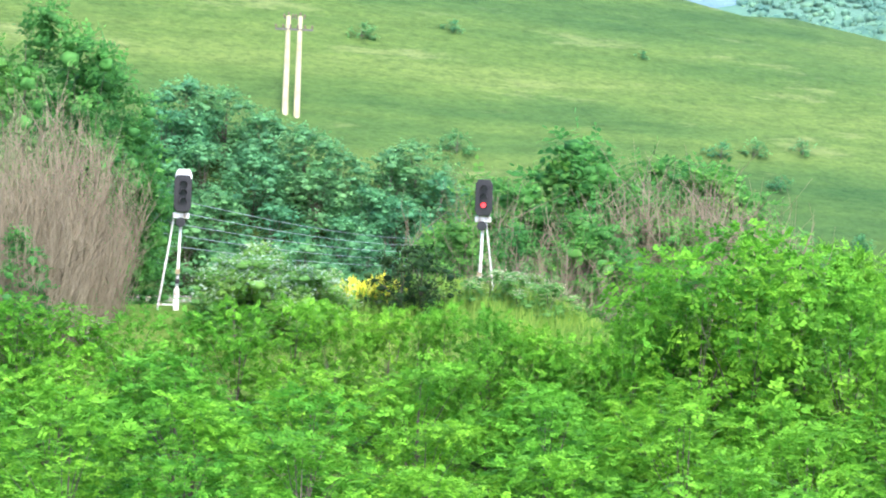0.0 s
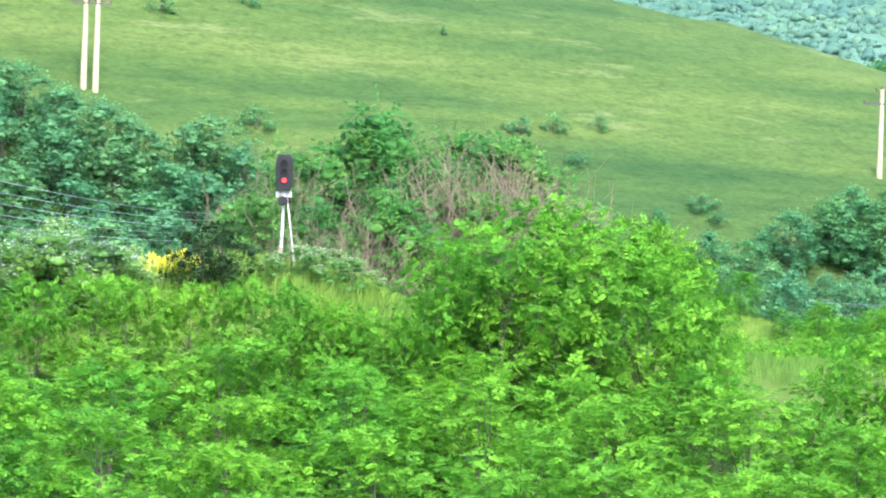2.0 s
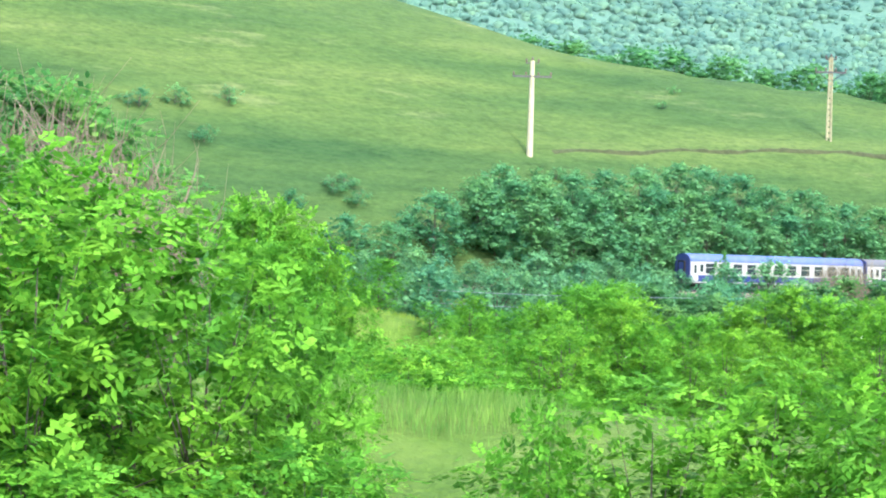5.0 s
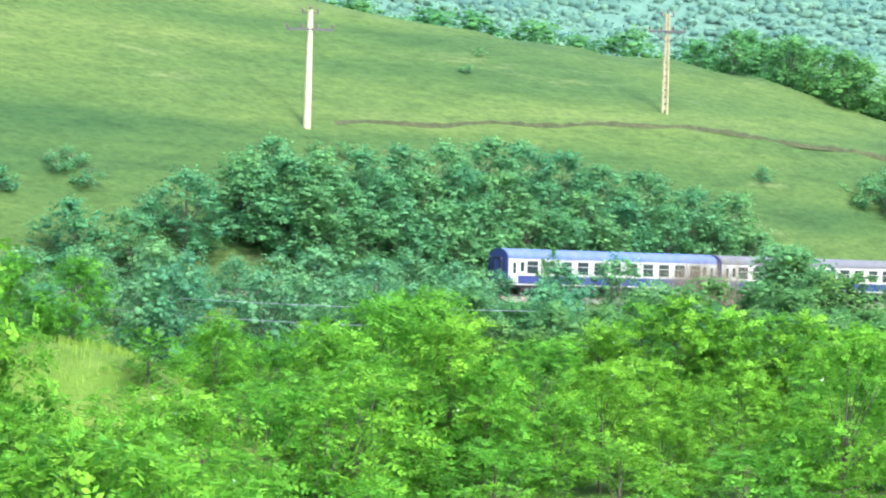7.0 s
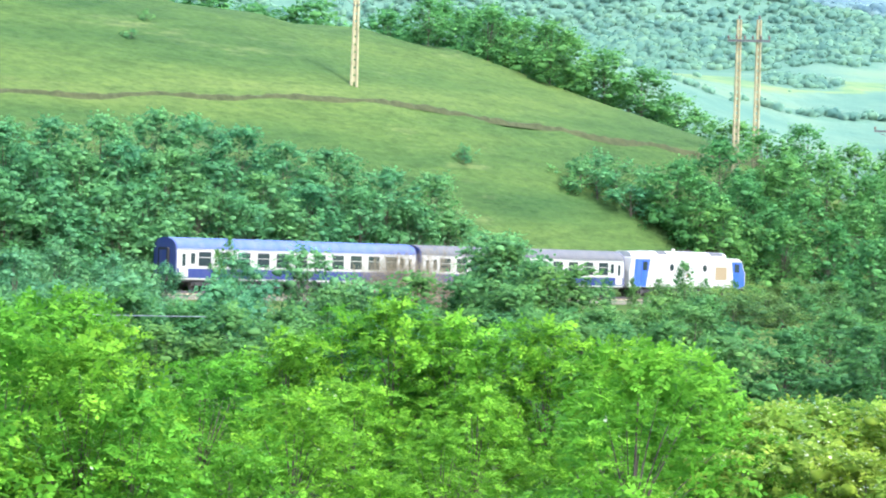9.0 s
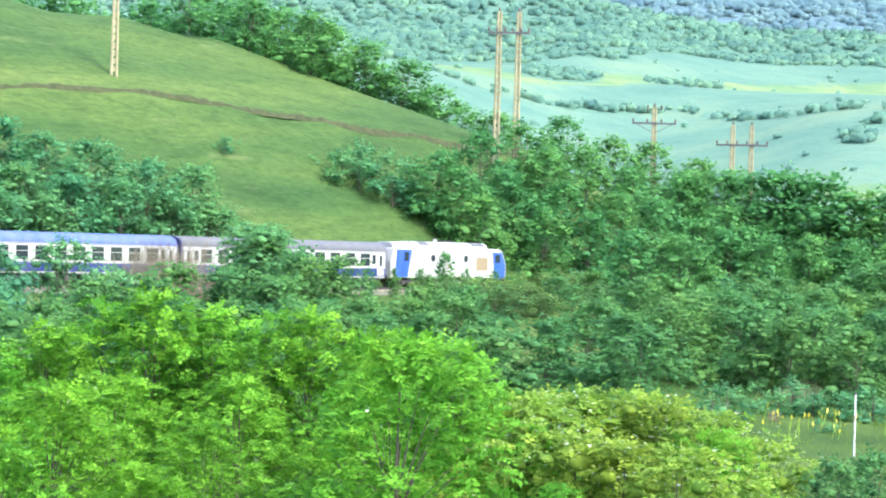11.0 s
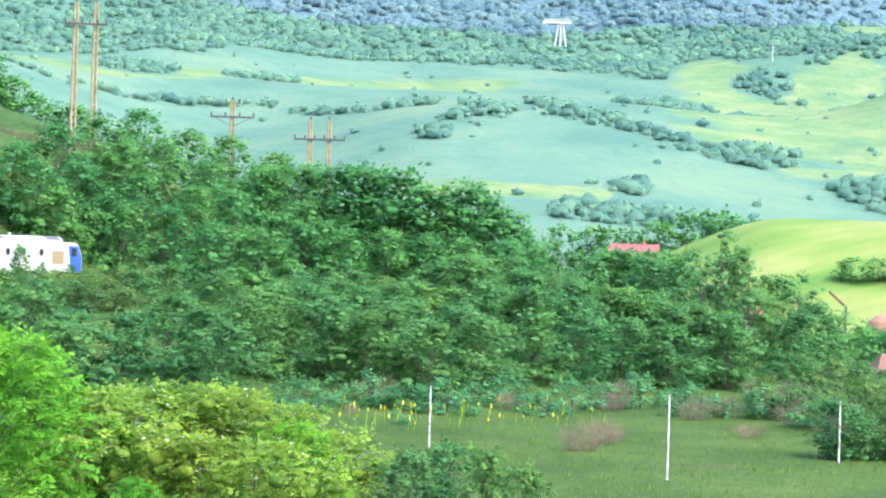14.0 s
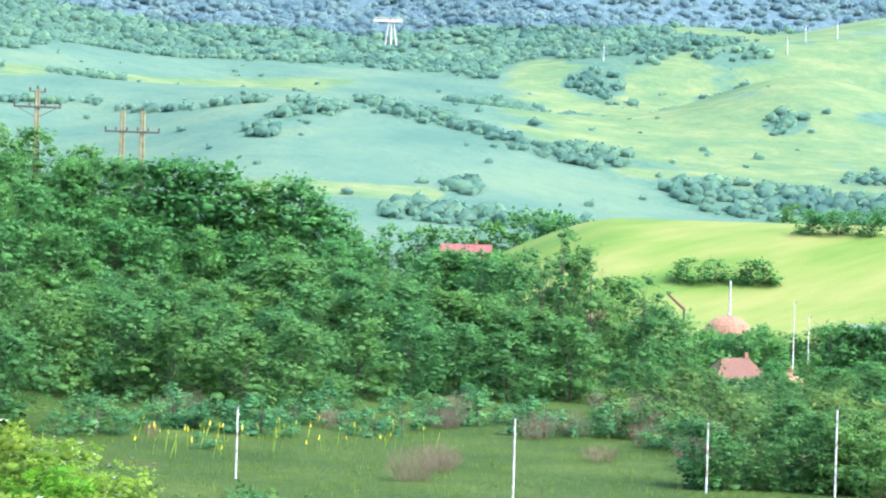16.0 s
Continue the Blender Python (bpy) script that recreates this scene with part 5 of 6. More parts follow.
def bogie(root, x):
    b = part("bogie", box_mesh("bogie", (x - 1.7, x + 1.7, -1.15, 1.15, 0.42, 0.78), UNDER, 0.05), root)
    for dx in (-1.25, 1.25):
        for y in (-0.78, 0.78):
            part("wheel", disc_mesh("wheel", x + dx, y, 0.46, 0.46, 0.14, STEEL), b)
    for dx in (-1.25, 1.25):
        part("axle_box", box_mesh("axle_box", (x + dx - 0.18, x + dx + 0.18, -1.3, -1.16, 0.3, 0.62), UNDER, 0.03), b)


def coach(roof_mat, roof_word):
    """A passenger coach 24.5 m long, its rear buffer beam at x = 0."""
    long, w = 24.5, 1.41
    root = tagged(new("passenger_coach"), "cream and navy passenger coach with %s roof" % roof_word, "coach", "coaches of the train")
    wall = [(-w, 1.0), (-w, 2.95), (-w + 0.06, 3.22), (w - 0.06, 3.22), (w, 2.95), (w, 1.0)]
    part("body", prism_mesh("body", wall, 0.12, long - 0.12, CREAM, "x", 0.02), root)
    arch = [(-w + 0.03, 3.224)] + [(-math.cos(a) * (w - 0.03), 3.26 + 0.80 * math.sin(a) ** 0.85) for a in np.linspace(0.12, math.pi - 0.12, 15)] + [(w - 0.03, 3.224)]
    part("roof", prism_mesh("roof", arch, 0.1, long - 0.1, roof_mat, "x"), root)
    for i in range(11):
        rib = [(y * 1.006, z + 0.012) for y, z in arch[1:-1]] + [(y * 0.97, z - 0.03) for y, z in arch[-2:0:-1]]
        part("roof_rib", prism_mesh("roof_rib", rib, 2.0 + i * 2.05, 2.05 + i * 2.05, roof_mat, "x"), root)
    for s in (-1, 1):
        part("blue_band", box_mesh("blue_band", (0.16, long - 0.16, min(s * w, s * (w + 0.006)), max(s * w, s * (w + 0.006)), 1.02, 1.72), NAVY), root)
        part("gutter", box_mesh("gutter", (0.1, long - 0.1, s * w - 0.03, s * w + 0.03, 3.19, 3.23), CREAM), root)
        spots = [2.75 + i * 1.9 for i in range(11)]
        for x in spots:
            y0, y1 = sorted((s * w, s * (w + 0.012)))
            win = part("window", box_mesh("window", (x - 0.60, x + 0.60, y0, y1, 1.92, 3.02), STEEL, 0.004), root)
            y0, y1 = sorted((s * (w + 0.012), s * (w + 0.018)))
            part("pane", box_mesh("pane", (x - 0.56, x + 0.56, y0, y1, 1.96, 2.56), GLASS), win)
            part("pane", box_mesh("pane", (x - 0.56, x + 0.56, y0, y1, 2.615, 2.98), GLASS), win)
            y0, y1 = sorted((s * (w + 0.012), s * (w + 0.03)))
            part("sash_bar", box_mesh("sash_bar", (x - 0.57, x + 0.57, y0, y1, 2.565, 2.61), CREAM), win)
        for x in (0.75, long - 0.75):
            y0, y1 = sorted((s * w, s * (w + 0.016)))
            d = part("door", box_mesh("door", (x - 0.42, x + 0.42, y0, y1, 1.1, 3.0), WHITE_COAT, 0.005), root, "cream folding entrance door")
            y0, y1 = sorted((s * (w + 0.016), s * (w + 0.022)))
            part("pane", box_mesh("pane", (x - 0.16, x + 0.16, y0, y1, 1.9, 2.85), GLASS), d)
            part("handle", box_mesh("handle", (x + 0.3, x + 0.34, y0, y1 + 0.03, 1.5, 2.4), STEEL), d)
        for x in (1.62, long - 1.62):
            y0, y1 = sorted((s * w, s * (w + 0.012)))
            part("small_window", box_mesh("small_window", (x - 0.2, x + 0.2, y0, y1, 2.1, 2.9), GLASS), root)
    for x0, x1 in ((0.0, 0.12), (long - 0.12, long)):
        face = [(y * 0.98, z) for y, z in wall[:2]] + [(y * 0.97, z) for y, z in arch[1:-1]] + [(y * 0.98, z) for y, z in wall[-2:]]
        e = part("end_wall", prism_mesh("end_wall", face, x0, x1, NAVY, "x"), root, "navy end wall")
        out = -0.18 if x0 == 0 else 0.18
        part("gangway", prism_mesh("gangway", [(-0.62, 1.05), (-0.62, 3.15), (-0.5, 3.3), (0.5, 3.3), (0.62, 3.15), (0.62, 1.05)], min(x0, x0 + out) if out < 0 else x1, x0 if out < 0 else x1 + out, RUBBER, "x"), e, "black rubber gangway")
        part("gangway_door", box_mesh("gangway_door", (x0 - 0.19, x0 - 0.181, -0.42, 0.42, 1.1, 3.1) if out < 0 else (x1 + 0.181, x1 + 0.19, -0.42, 0.42, 1.1, 3.1), NAVY), e)
        for y in (-0.87, 0.87):
            xc = x0 - 0.3 if out < 0 else x1 + 0.3
            part("buffer", disc_mesh("buffer", xc, y, 1.02, 0.24, 0.5, UNDER, "x"), e)
    part("sill", box_mesh("sill", (0.2, long - 0.2, -w + 0.02, w - 0.02, 0.88, 0.998), CREAM, 0.01), root)
    part("underframe", box_mesh("underframe", (0.3, long - 0.3, -1.2, 1.2, 0.72, 0.878), UNDER), root)
    for x0, x1 in ((7.2, 9.0), (9.6, 10.6), (11.4, 14.2), (15.0, 16.6)):
        part("equipment_box", box_mesh("equipment_box", (x0, x1, -1.15, 1.15, 0.32, 0.715), UNDER, 0.03), root)
    bogie(root, 3.4)
    bogie(root, long - 3.4)
    return root


rear = coach(ROOF_BLUE, "a faded blue")
rear.matrix_basis = on_track(0.0)
second = coach(ROOF_GREY, "a grey")
second.matrix_basis = on_track(24.95)


def locomotive():
    """White diesel locomotive, 15.8 m, its front at the far end of x."""
    root = tagged(new("locomotive"), "white diesel locomotive with bright blue cab panels", "locomotive")
    long, w = 15.8, 1.45
    side = [(0.0, 0.95), (0.0, 2.35), (0.35, 3.55), (0.75, 3.72), (long - 1.0, 3.72), (long - 0.55, 3.5), (long, 2.4), (long, 0.95)]
    part("body", prism_mesh("body", side, -w, w, WHITE_COAT, "y", 0.06), root)
    hood = [(-1.2, 3.7), (-1.05, 4.05), (-0.6, 4.22), (0.6, 4.22), (1.05, 4.05), (1.2, 3.7)]
    part("roof_hood", prism_mesh("roof_hood", hood, 3.2, long - 2.4, WHITE_COAT, "x", 0.04), root)
    part("cab_roof", prism_mesh("cab_roof", [(y, z - 0.08) for y, z in hood], 0.5, 3.0, WHITE_COAT, "x", 0.04), root)
    part("roof_hatch", prism_mesh("roof_hatch", [(-1.13, 3.9), (-1.07, 4.07), (-0.61, 4.24), (0.61, 4.24), (1.07, 4.07), (1.13, 3.9)], 4.0, 5.3, ROOF_GREY, "x"), root, "dark grey roof hatch")
    part("roof_hatch", prism_mesh("roof_hatch", [(-1.13, 3.9), (-1.07, 4.07), (-0.61, 4.24), (0.61, 4.24), (1.07, 4.07), (1.13, 3.9)], 11.2, 13.0, ROOF_GREY, "x"), root, "dark grey roof hatch")
    part("horn", disc_mesh("horn", 7.0, -0.3, 4.36, 0.11, 0.3, WHITE_COAT, "x", 10), root)
    part("exhaust", box_mesh("exhaust", (8.2, 9.4, -0.35, 0.35, 4.2, 4.36), UNDER, 0.03), root)
    for s in (-1, 1):
        y0, y1 = sorted((s * w, s * (w + 0.008)))
        p = part("cab_panel", prism_mesh("cab_panel", [(0.55, 1.0), (0.75, 3.45), (2.75, 3.45), (2.2, 1.0)], y0, y1, BLUE_COAT, "y"), root, "bright blue slanted cab panel")
        y2, y3 = sorted((s * (w + 0.008), s * (w + 0.016)))
        part("cab_window", box_mesh("cab_window", (1.75, 2.35, y2, y3, 2.45, 3.25), GLASS), p)
        part("cab_door", box_mesh("cab_door", (0.95, 1.5, y2, y3, 1.1, 3.3), BLUE_COAT, 0.003), p)
        part("handrail", box_mesh("handrail", (1.56, 1.6, y2, y3 + 0.03, 1.3, 2.6), STEEL), p)
        p = part("cab_panel", prism_mesh("cab_panel", [(long - 1.55, 1.0), (long - 1.95, 3.4), (long - 0.62, 3.4), (long - 0.1, 2.35), (long - 0.1, 1.0)], y0, y1, BLUE_COAT, "y"), root, "bright blue slanted cab panel")
        part("cab_window", box_mesh("cab_window", (long - 1.55, long - 0.85, y2, y3, 2.45, 3.2), GLASS), p)
        for x in (5.6, 7.7, 10.1):
            ring = part("porthole", disc_mesh("porthole", x, s * (w + 0.015), 2.75, 0.34, 0.03, STEEL, "y", 18, 0.85), root)
            part("pane", disc_mesh("pane", x, s * (w + 0.034), 2.75, 0.27, 0.008, GLASS, "y", 18, 0.85), ring)
        g = part("grille", box_mesh("grille", (11.6, 13.2, y0, y1, 1.7, 2.9), GRILLE), root, "tan ventilation grille")
        for i in range(8):
            part("slat", box_mesh("slat", (11.66, 13.14, y2, y3 + 0.015, 1.76 + i * 0.14, 1.82 + i * 0.14), GRILLE), g)
        part("writing_bar", box_mesh("writing_bar", (5.9, 7.1, y0, y1, 1.95, 2.05), ROOF_GREY), root, "unreadable grey lettering")
        part("writing_bar", box_mesh("writing_bar", (7.6, 7.95, y0, y1, 1.9, 2.2), GRILLE), root, "unreadable orange lettering")
    nose = part("front", prism_mesh("front", [(long + 0.005, 1.0), (long + 0.005, 2.36), (long + 0.02, 2.36), (long + 0.02, 1.0)], -1.3, 1.3, BLUE_COAT, "y"), root, "blue front panel")
    part("windscreen", prism_mesh("windscreen", [(long - 0.48, 3.40), (long - 0.10, 2.62), (long - 0.06, 2.64), (long - 0.44, 3.42)], -1.15, 1.15, GLASS, "y"), nose)
    for y in (-0.9, 0.9):
        part("headlight", disc_mesh("headlight", long + 0.05, y, 1.5, 0.14, 0.06, PORCELAIN, "x", 14), nose)
        part("buffer", disc_mesh("buffer", long + 0.3, y, 1.02, 0.25, 0.55, UNDER, "x", 14), nose)
    part("fuel_tank", box_mesh("fuel_tank", (5.8, 10.0, -1.3, 1.3, 0.3, 0.9), UNDER, 0.08), root)
    bogie(root, 3.1)
    bogie(root, long - 3.1)
    return root


loco = locomotive()
loco.matrix_basis = on_track(50.0)


# ---- signals ----
def signal(name_label, ladder_side, hooded, m):
    root = tagged(new("railway_signal"), name_label, "signal", "pair of railway signals")
    part("base", box_mesh("base", (-0.085, 0.085, -0.085, 0.085, -0.4, 2.25), WHITE_WORN, 0.02), root)
    part("mast", limbs("mast", [([(0, 0, 1.9), (0.03, 0, 3.2), (0.06, 0, 4.6)], [0.055, 0.05, 0.045])], WHITE_WORN, 10), root)
    for z in (2.4, 2.7):
        part("plate", box_mesh("plate", (-0.06, 0.07, -0.115, -0.1, z, z + 0.15), GRILLE if z > 2.5 else BLACK), root, "unreadable number plate")
    lad = part("ladder", limbs("ladder", [([(ladder_side * 0.62, 0.1 + dy, 1.0), (ladder_side * 0.15, 0.1 + dy * 0.6, 4.4)], [0.022, 0.02]) for dy in (0.0, 0.34)], WHITE_WORN, 6), root, "white leaning ladder")
    for i in range(11):
        f = 0.06 + i * 0.085
        x, z = ladder_side * (0.62 - 0.47 * f), 1.0 + 3.4 * f
        part("rung", limbs("rung", [([(x, 0.1, z), (x, 0.1 + 0.34 * (1 - 0.4 * f), z)], [0.014, 0.014])], WHITE_WORN, 5), lad)
    part("brace", box_mesh("brace", (min(0, ladder_side * 0.58), max(0, ladder_side * 0.58), 0.06, 0.1, 1.72, 1.77), WHITE_WORN), root)
    arc = [(-0.27, 0.16), (-0.19, 0.0), (0.19, 0.0), (0.27, 0.16), (0.27, 0.98), (0.19, 1.14), (-0.19, 1.14), (-0.27, 0.98)]
    head = part("head", prism_mesh("head", [(0.06 + a, 4.62 + b) for a, b in arc], -0.24, -0.12, BLACK, "y", 0.015), root, "black three-lamp head")
    shell = [(0.09 + a * (0.92 if hooded else 0.8), 4.60 + b * 1.0 + (0.2 if hooded and b > 0.5 else 0.0)) for a, b in arc]
    part("housing", prism_mesh("housing", shell, -0.118, 0.2, WHITE_WORN, "y", 0.03), root, "white rear housing")
    for i, z in enumerate((4.95, 5.21, 5.47)):
        lens = part("lens", disc_mesh("lens", 0.06, -0.25, z, 0.072, 0.02, LENS_RED if (i == 0 and not hooded) else LENS_OFF), head, "glowing red lens" if (i == 0 and not hooded) else "unlit dark lens")
        bm = bmesh.new()
        ring = [(math.cos(q) * 0.115, math.sin(q) * 0.115) for q in np.linspace(-0.35, math.pi + 0.35, 12)]
        inner = [(a * 0.88, b * 0.88) for a, b in ring[::-1]]
        prism(bm, [(0.06 + a, z + b) for a, b in ring + inner], -0.42, -0.235, "y")
        part("visor", from_bm("visor", bm, BLACK), lens)
    part("bracket", box_mesh("bracket", (-0.2, 0.3, -0.1, 0.1, 4.42, 4.6), WHITE_WORN, 0.03), root)
    low = part("lower_lamp", disc_mesh("lower_lamp", 0.03, -0.16, 4.3, 0.15, 0.16, BLACK), root, "round black subsidiary lamp")
    part("lens", disc_mesh("lens", 0.03, -0.25, 4.3, 0.08, 0.02, LENS_OFF), low)
    root.matrix_basis = m
    return root


signal("white railway signal mast with black head showing red", 1, False, pose(1.15, 79.0, 9.02, 0, 0, -4))
signal("white railway signal mast with an unlit black head", -1, True, pose(-8.2, 77.6, 8.75, 0, 0, 12))


# ---- power poles ----
def insulator(parent, x, y, z):
    part("insulator", limbs("insulator", [([(x, y, z), (x, y, z + 0.14), (x, y, z + 0.28), (x, y, z + 0.46)], [0.04, 0.11, 0.13, 0.05])], PORCELAIN, 8), parent)


def shaft(root, x, high, pierced, thick=0.62):
    """A tapering concrete shaft; the pierced kind is two rails with rungs."""
    if not pierced:
        part("shaft", limbs("shaft", [([(x, 0, -0.5), (x, 0, high)], [thick * 0.62, thick * 0.42])], CONCRETE, 8), root)
        return
    for s in (-1, 1):
        part("shaft_rail", limbs("shaft_rail", [([(x + s * thick * 0.42, 0, -0.5), (x + s * thick * 0.26, 0, high)], [0.2, 0.17])], STAINED, 4), root)
    m = int(high / 0.75)
    for i in range(m):
        z = 0.3 + i * 0.75
        half = thick * (0.42 - 0.16 * z / high)
        part("shaft_rung", box_mesh("shaft_rung", (x - half, x + half, -0.08, 0.08, z, z + 0.52), STAINED), root)


def power_pole(m, high, twin=0.0, pierced=False, arm=1.9, arm_drop=1.3, braced=False, top_arm=0.55):
    kind_word = "twin" if twin else "single"
    root = tagged(new("power_pole"), "%s pale concrete power pole with steel crossarm" % kind_word, "power pole", "power line along the hillside")
    for x in ((-twin / 2, twin / 2) if twin else (0.0,)):
        shaft(root, x, high, pierced)
        if top_arm:
            t = part("top_arm", box_mesh("top_arm", (x - top_arm, x + top_arm, -0.06, 0.06, high - 0.35, high - 0.22), STEEL), root)
            for dx in (-top_arm * 0.9, top_arm * 0.9):
                insulator(t, x + dx, 0, high - 0.22)
        insulator(root, x, 0, high)
    c = part("crossarm", box_mesh("crossarm", (-arm - twin / 2, arm + twin / 2, -0.26, -0.16, high - arm_drop - 0.08, high - arm_drop + 0.14), STEEL), root)
    for x in np.linspace(-arm - twin / 2 + 0.1, arm + twin / 2 - 0.1, 6 if twin else 4):
        insulator(c, float(x), -0.21, high - arm_drop + 0.14)
    if braced:
        for s in (-1, 1):
            part("brace", limbs("brace", [([(s * 0.1, -0.2, high - arm_drop - 1.1), (s * arm * 0.85, -0.2, high - arm_drop)], [0.05, 0.05])], STEEL, 4), root)
    root.matrix_basis = m
    return root


def stand(x, y, turn, sink=0.0):
    return pose(x, y, zat(x, y) - sink, 0, 0, turn)


def pole_to(x, y, top, turn, **kw):
    g = zat(x, y)
    return power_pole(pose(x, y, g, 0, 0, turn), top - g, **kw)


pole_to(-18.1, 287.4, 40.0, 4, twin=1.35, arm=1.5, arm_drop=1.6)
pole_to(80.4, 314.9, 34.3, -14, arm=2.3, arm_drop=1.9, top_arm=0.8)
pole_to(125.6, 334.8, 38.2, -20, pierced=True, arm=2.0, arm_drop=2.0, braced=True, top_arm=0.7)
pole_to(172.6, 338.6, 37.2, -34, twin=2.1, pierced=True, arm=1.2, arm_drop=2.3, top_arm=0)
pole_to(203.6, 355.1, 29.2, -36, pierced=True, arm=2.6, arm_drop=2.0, braced=True, top_arm=0.9)
pole_to(218.1, 356.9, 27.8, -40, twin=2.3, pierced=True, arm=2.0, arm_drop=2.5, top_arm=0)


def wire(label, a, b, sag, thick):
    pts = []
    for f in np.linspace(0, 1, 25):
        p = Vector(a).lerp(Vector(b), f)
        pts.append((p[0], p[1], p[2] - 4 * sag * f * (1 - f)))
    return tagged(new("overhead_wire", limbs("overhead_wire", [(pts, [thick] * 25)], WIRE, 4)), label, "wire", "overhead wires")


for k2 in range(5):
    wire("thin overhead wire sagging past the trees", (-10.5 - k2 * 0.25, 92.0, 14.2 - k2 * 0.42), (-1.0 + k2 * 0.4, 225.0, 14.5 - k2 * 0.55), 0.5, 0.017)

wire("low overhead wire crossing in front of the wood", (38.0, 280.9, 9.0), (68.0, 214.9, 8.6), 0.7, 0.03)
wire("low overhead wire crossing in front of the wood", (38.0, 280.9, 8.0), (66.0, 219.0, 7.4), 0.7, 0.03)

# ---- eroded earth step across the hill ----
bm = bmesh.new()
rows, srng = [], np.random.default_rng(3)
for i, s in enumerate(np.arange(0, 104, 0.7)):
    n = np.interp(s, [0, 20, 45, 70, 90, 104], [28.4, 29.2, 28.6, 27.0, 25.4, 24.6]) + 0.25 * math.sin(s * 0.4)
    h = 0.27 * srng.uniform(0.4, 1.25) * min(1, s / 6, (104 - s) / 4 + 0.1)
    ring = []
    for dn, dz in ((-0.4, -0.2), (-0.22, -0.02), (-0.05, h * 0.9), (0.1, h), (0.4, 0.02), (0.6, -0.3)):
        x, y = xy(s, n + dn + srng.uniform(-0.06, 0.06))
        ring.append(bm.verts.new((x, y, zat(x, y) + dz)))
    rows.append(ring)
for a, b in zip(rows, rows[1:]):
    for j in range(5):
        bm.faces.new((a[j], b[j], b[j + 1], a[j + 1]))
bmesh.ops.recalc_face_normals(bm, faces=bm.faces[:])
tagged(new("earth_step", from_bm("earth_step", bm, EARTH)), "ragged brown step of bare earth across the grass slope", "earth bank", kind="structure")


# ---- pale posts on the meadow ----
def post(x, y, top):
    g = zat(x, y)
    root = tagged(new("meadow_post"), "slender pale concrete post standing in the meadow", "post", "row of meadow posts")
    part("shaft", limbs("shaft", [([(0, 0, -0.4), (0, 0, top - g)], [0.06, 0.045])], WHITE_WORN, 8), root)
    part("cap", limbs("cap", [([(0, 0, top - g), (0, 0, top - g + 0.08)], [0.075, 0.03])], STEEL, 8), root)
    root.matrix_basis = pose(x, y, g)


for x, y, top in ((140.7, 197.2, 5.3), (120.3, 217.5, 4.5), (119.4, 198.0, 5.3), (136.4, 201.6, 4.5), (155.1, 208.0, 4.3), (180.0, 229.0, 1.6), (183.0, 229.5, 1.4)):
    post(x, y, top)


# ---- village in the valley ----
def house(x, y, turn, long, wide, eaves, ridge, roof_mat, label, hip=0.0, sink=0.0):
    root = tagged(new("house"), label, "house")
    part("wall", box_mesh("wall", (-long / 2, long / 2, -wide / 2, wide / 2, -0.5, eaves), PLASTER), root)
    bm = bmesh.new()
    o = 0.45
    c = [bm.verts.new(v) for v in ((-long / 2 - o, -wide / 2 - o, eaves - 0.1), (long / 2 + o, -wide / 2 - o, eaves - 0.1), (long / 2 + o, wide / 2 + o, eaves - 0.1), (-long / 2 - o, wide / 2 + o, eaves - 0.1),
                                   (-long / 2 - o + hip, 0, ridge), (long / 2 + o - hip, 0, ridge))]
    for f in ((0, 1, 5, 4), (2, 3, 4, 5), (1, 2, 5), (3, 0, 4), (3, 2, 1, 0)):
        bm.faces.new([c[i] for i in f])
    r = part("roof", from_bm("roof", bm, roof_mat), root)
    part("chimney", box_mesh("chimney", (long * 0.18, long * 0.18 + 0.6, -0.3, 0.3, ridge - 1.0, ridge + 0.9), TILES), r)
    for i in range(3):
        q = -long / 2 + (i + 0.5) * long / 3
        part("window", box_mesh("window", (q - 0.5, q + 0.5, -wide / 2 - 0.03, -wide / 2 - 0.002, eaves * 0.35, eaves * 0.8), GLASS), root)
    root.matrix_basis = pose(x, y, zat(x, y) - sink, 0, 0, turn)


house(376.1, 396.0, -30, 9, 8, 3.2, 6.6, TILES_BROWN, "house with a faded brown hipped roof among trees", 2.6)
house(486.6, 574.2, -48, 12, 8, 9.0, 12.6, RED_ROOF, "house with a red roof beyond the wood", sink=zat(486.6, 574.2) - 3.0)
house(479.0, 573.0, 40, 6, 6, 7.6, 11.2, SLATE, "pale gabled house beside the red roof", sink=zat(479.0, 573.0) - 3.0)
house(374.8, 383.6, 20, 4.5, 5, 4.0, 6.2, TILES, "small house with an orange tiled roof", sink=1.6)
house(462.4, 431.5, -46, 12, 9, 4.5, 8.0, SLATE, "barn with a low grey roof", 2.0)
house(398.0, 372.0, -40, 6, 5, 3.0, 5.0, TILES, "low orange-roofed shed in the village")
house(414.0, 462.0, -40, 5, 5, 9.5, 12.0, TILES, "orange-roofed house behind garden trees")

# round clay-coloured roof with the thin mast and inclined boom beside it
root = tagged(new("clay_rotunda"), "low round clay-coloured roof on a pale drum", "building")
bm = bmesh.new()
prof = [(4.6, 0.0), (4.5, 0.8), (3.9, 2.0), (2.6, 3.0), (1.1, 3.5), (0.1, 3.6)]
lrng = np.random.default_rng(8)
rings = [[bm.verts.new((r * math.cos(q) * lrng.uniform(0.97, 1.03), r * math.sin(q), z * lrng.uniform(0.96, 1.04))) for q in np.linspace(0, 2 * math.pi, 25)[:-1]] for r, z in prof]
for a, b in zip(rings, rings[1:]):
    for j in range(24):
        bm.faces.new((a[j], a[(j + 1) % 24], b[(j + 1) % 24], b[j]))
bm.faces.new(rings[-1])
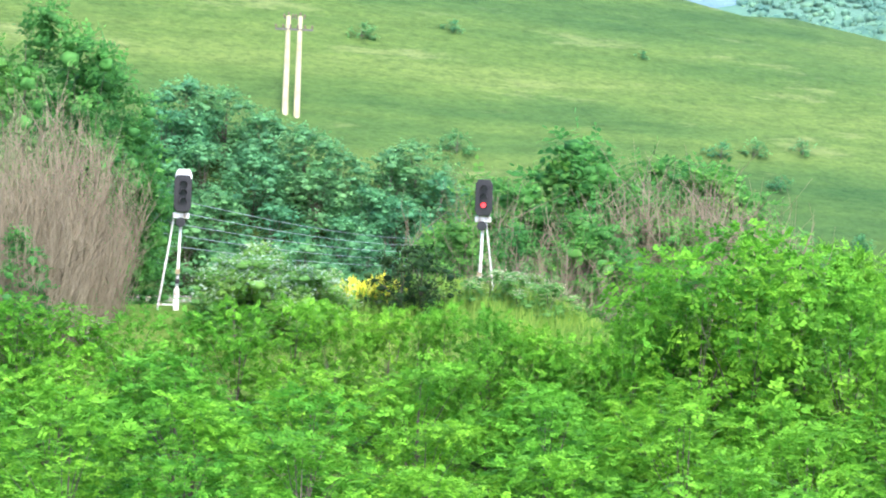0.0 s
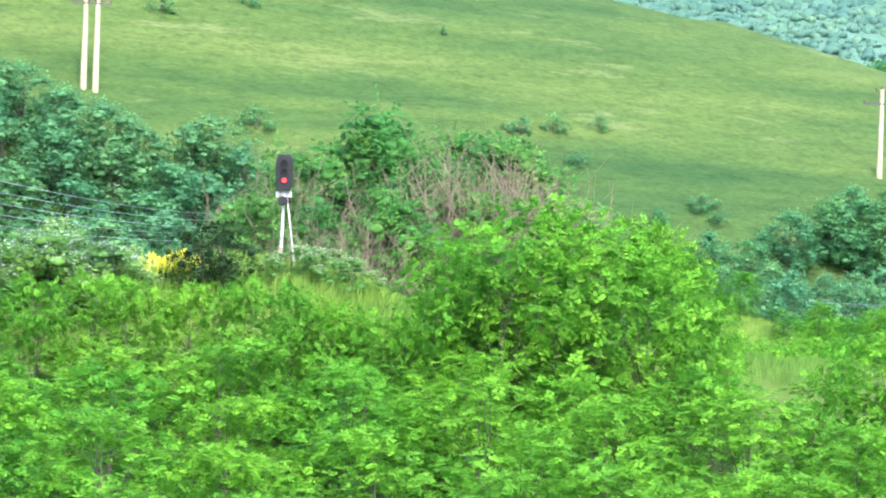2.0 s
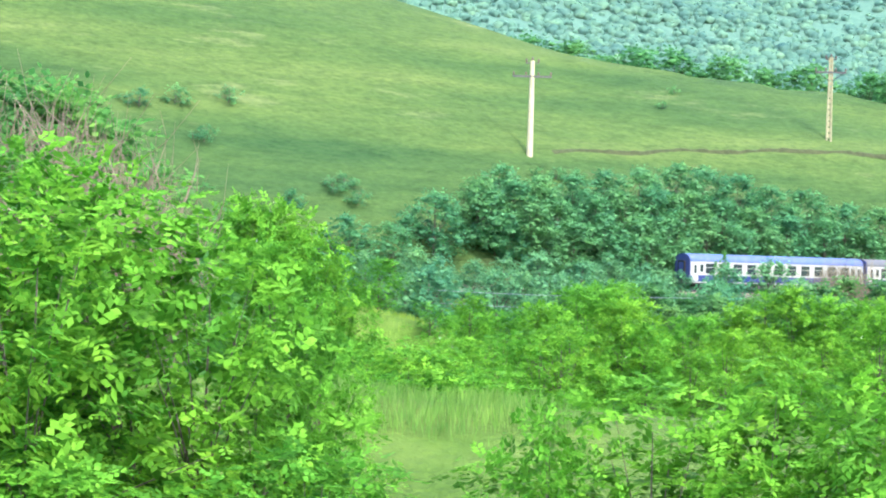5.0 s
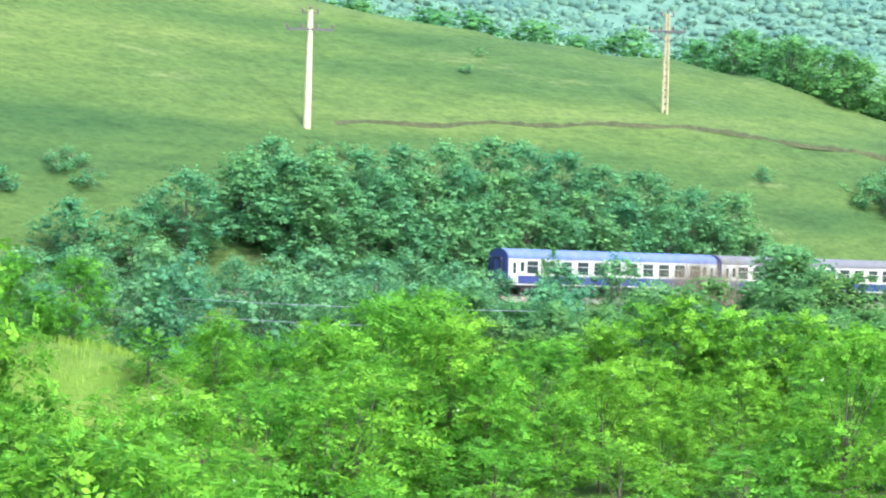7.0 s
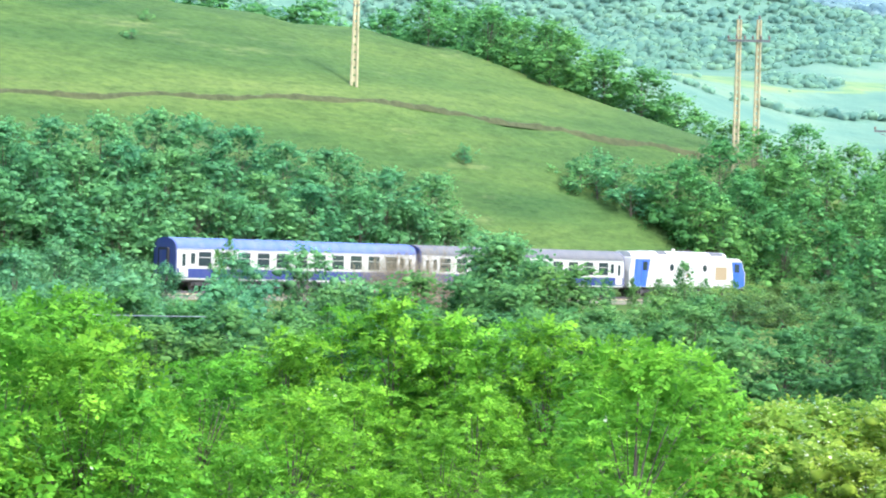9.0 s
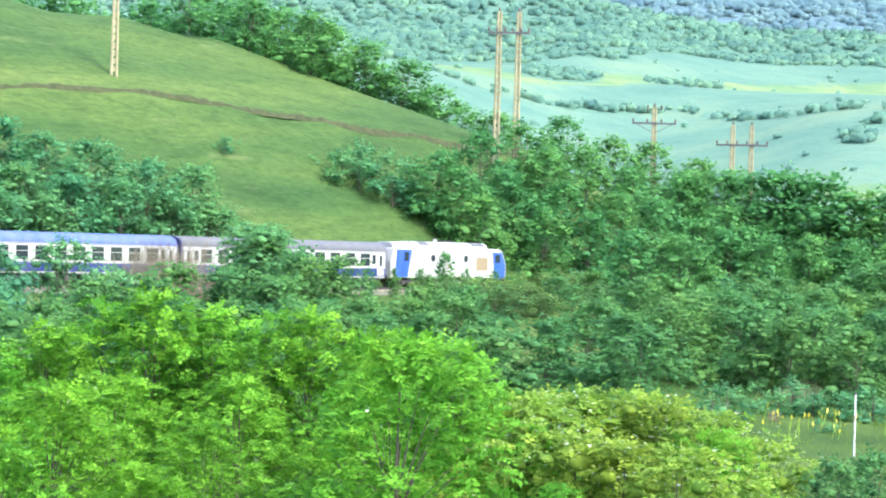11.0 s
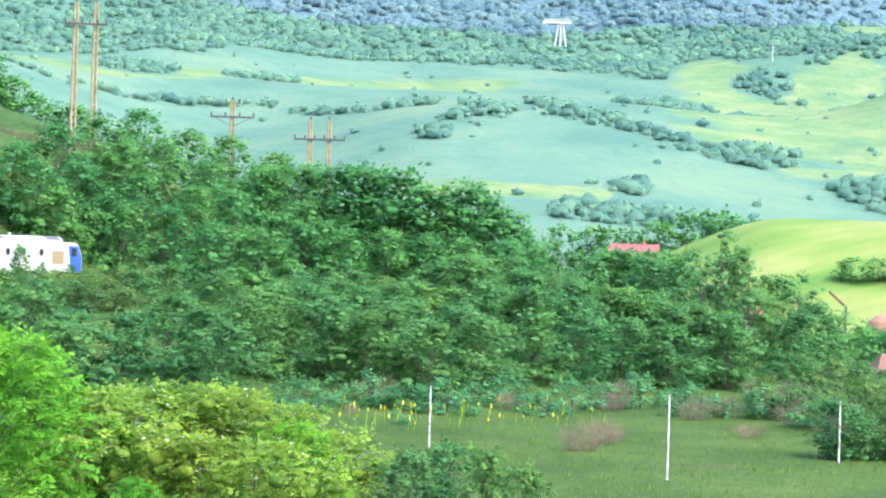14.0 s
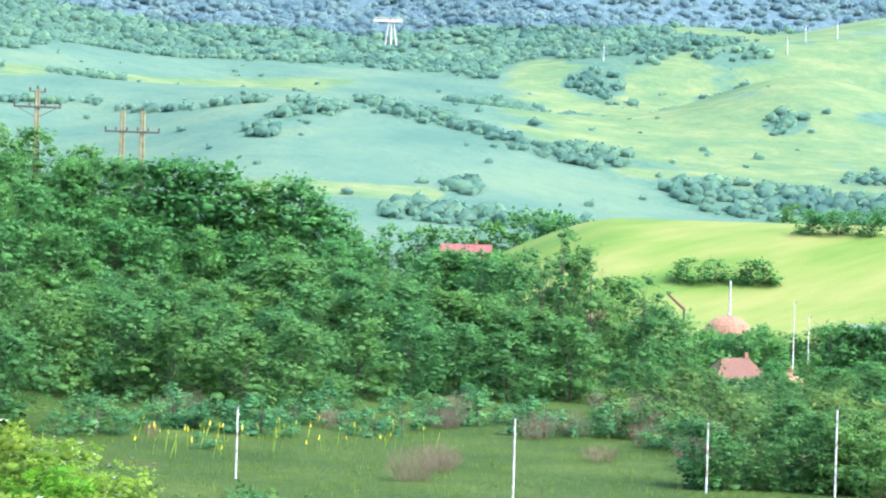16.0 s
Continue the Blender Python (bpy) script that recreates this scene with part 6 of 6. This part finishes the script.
part("dome", from_bm("dome", bm, TILES), root)
g = zat(413.8, 428.9)
part("drum", limbs("drum", [([(0, 0, -9), (0, 0, 0.02)], [4.2, 4.2])], PLASTER, 24), root)
root.matrix_basis = pose(413.8, 428.9, -0.9, 0, 0, 0)
root = tagged(new("white_mast"), "slender white mast rising behind the round roof", "mast")
part("shaft", limbs("shaft", [([(0, 0, -18), (0, 0, 0)], [0.3, 0.22])], WHITE_WORN, 8), root)
root.matrix_basis = pose(429.4, 441.4, 9.3)
root = tagged(new("loading_boom"), "rusty inclined loading boom beside the round roof", "boom")
part("boom", limbs("boom", [([(0, 0, 0), (-2.6, 2.2, 3.0)], [0.3, 0.25])], TILES_BROWN, 4), root)
part("strut", limbs("strut", [([(0, 0, -10), (0, 0, 0.1)], [0.25, 0.25])], STEEL, 6), root)
root.matrix_basis = pose(414.5, 440.5, 3.6)

# pale concrete structure on the distant hilltop
root = tagged(new("hilltop_platform"), "pale concrete platform on splayed legs on a distant hill", "platform")
part("deck", box_mesh("deck", (-13, 13, -2, 2, 6, 8.5), WHITE_WORN, 0.2), root)
part("parapet", box_mesh("parapet", (-12, 12, -2, 2, 9.6, 10.4), WHITE_WORN, 0.2), root)
for x in (-11, -4, 4, 11):
    part("parapet_post", box_mesh("parapet_post", (x - 0.5, x + 0.5, -0.5, 0.5, 8.5, 9.6), WHITE_WORN), root)
for x0, x1 in ((1, -2), (3, 3), (5, 8)):
    part("leg", limbs("leg", [([(x1, 0, -17), (x0, 0, 6.1)], [0.9, 0.8])], WHITE_WORN, 6), root)
px, py = 1316.6, 1508.6
root.matrix_basis = pose(px, py, 182.5, 0, 0, -38) @ Matrix.Diagonal((0.85, 0.85, 0.75, 1))

# poles on the field and on the far hill
pole_to(553.9, 526.0, 19.5, -45, pierced=True, arm=0.9, arm_drop=0.6, top_arm=0)
for x, y, top, high in ((398.5, 401.2, 6.2, 12.0), (420.8, 415.1, 3.2, 9.0), (383.0, 375.0, -6.0, 6.0)):
    root = tagged(new("lamp_mast"), "thin pale mast among the village trees", "mast", "village masts")
    part("shaft", limbs("shaft", [([(0, 0, -high), (0, 0, 0)], [0.13, 0.08])], WHITE_WORN, 8), root)
    part("arm", limbs("arm", [([(0, 0, -0.3), (0.9, 0, -0.1)], [0.06, 0.05])], STEEL, 6), root)
    root.matrix_basis = pose(x, y, top)
for a, r in ((51.6, 1900), (52.0, 1950), (52.7, 1980), (47.5, 1880), (54.5, 1900)):
    x, y = STAND[0] + r * math.sin(radians(a)), STAND[1] + r * math.cos(radians(a))
    root = tagged(new("hilltop_mast"), "thin pale pole on the distant hillside", "pole", "distant hill poles")
    part("shaft", limbs("shaft", [([(0, 0, -1), (0, 0, 13)], [0.55, 0.4])], WHITE_WORN, 6), root)
    part("crossarm", box_mesh("crossarm", (-1.6, 1.6, -0.3, 0.3, 11.4, 11.9), STEEL), root)
    root.matrix_basis = pose(x, y, zat(x, y), 0, 0, -50)
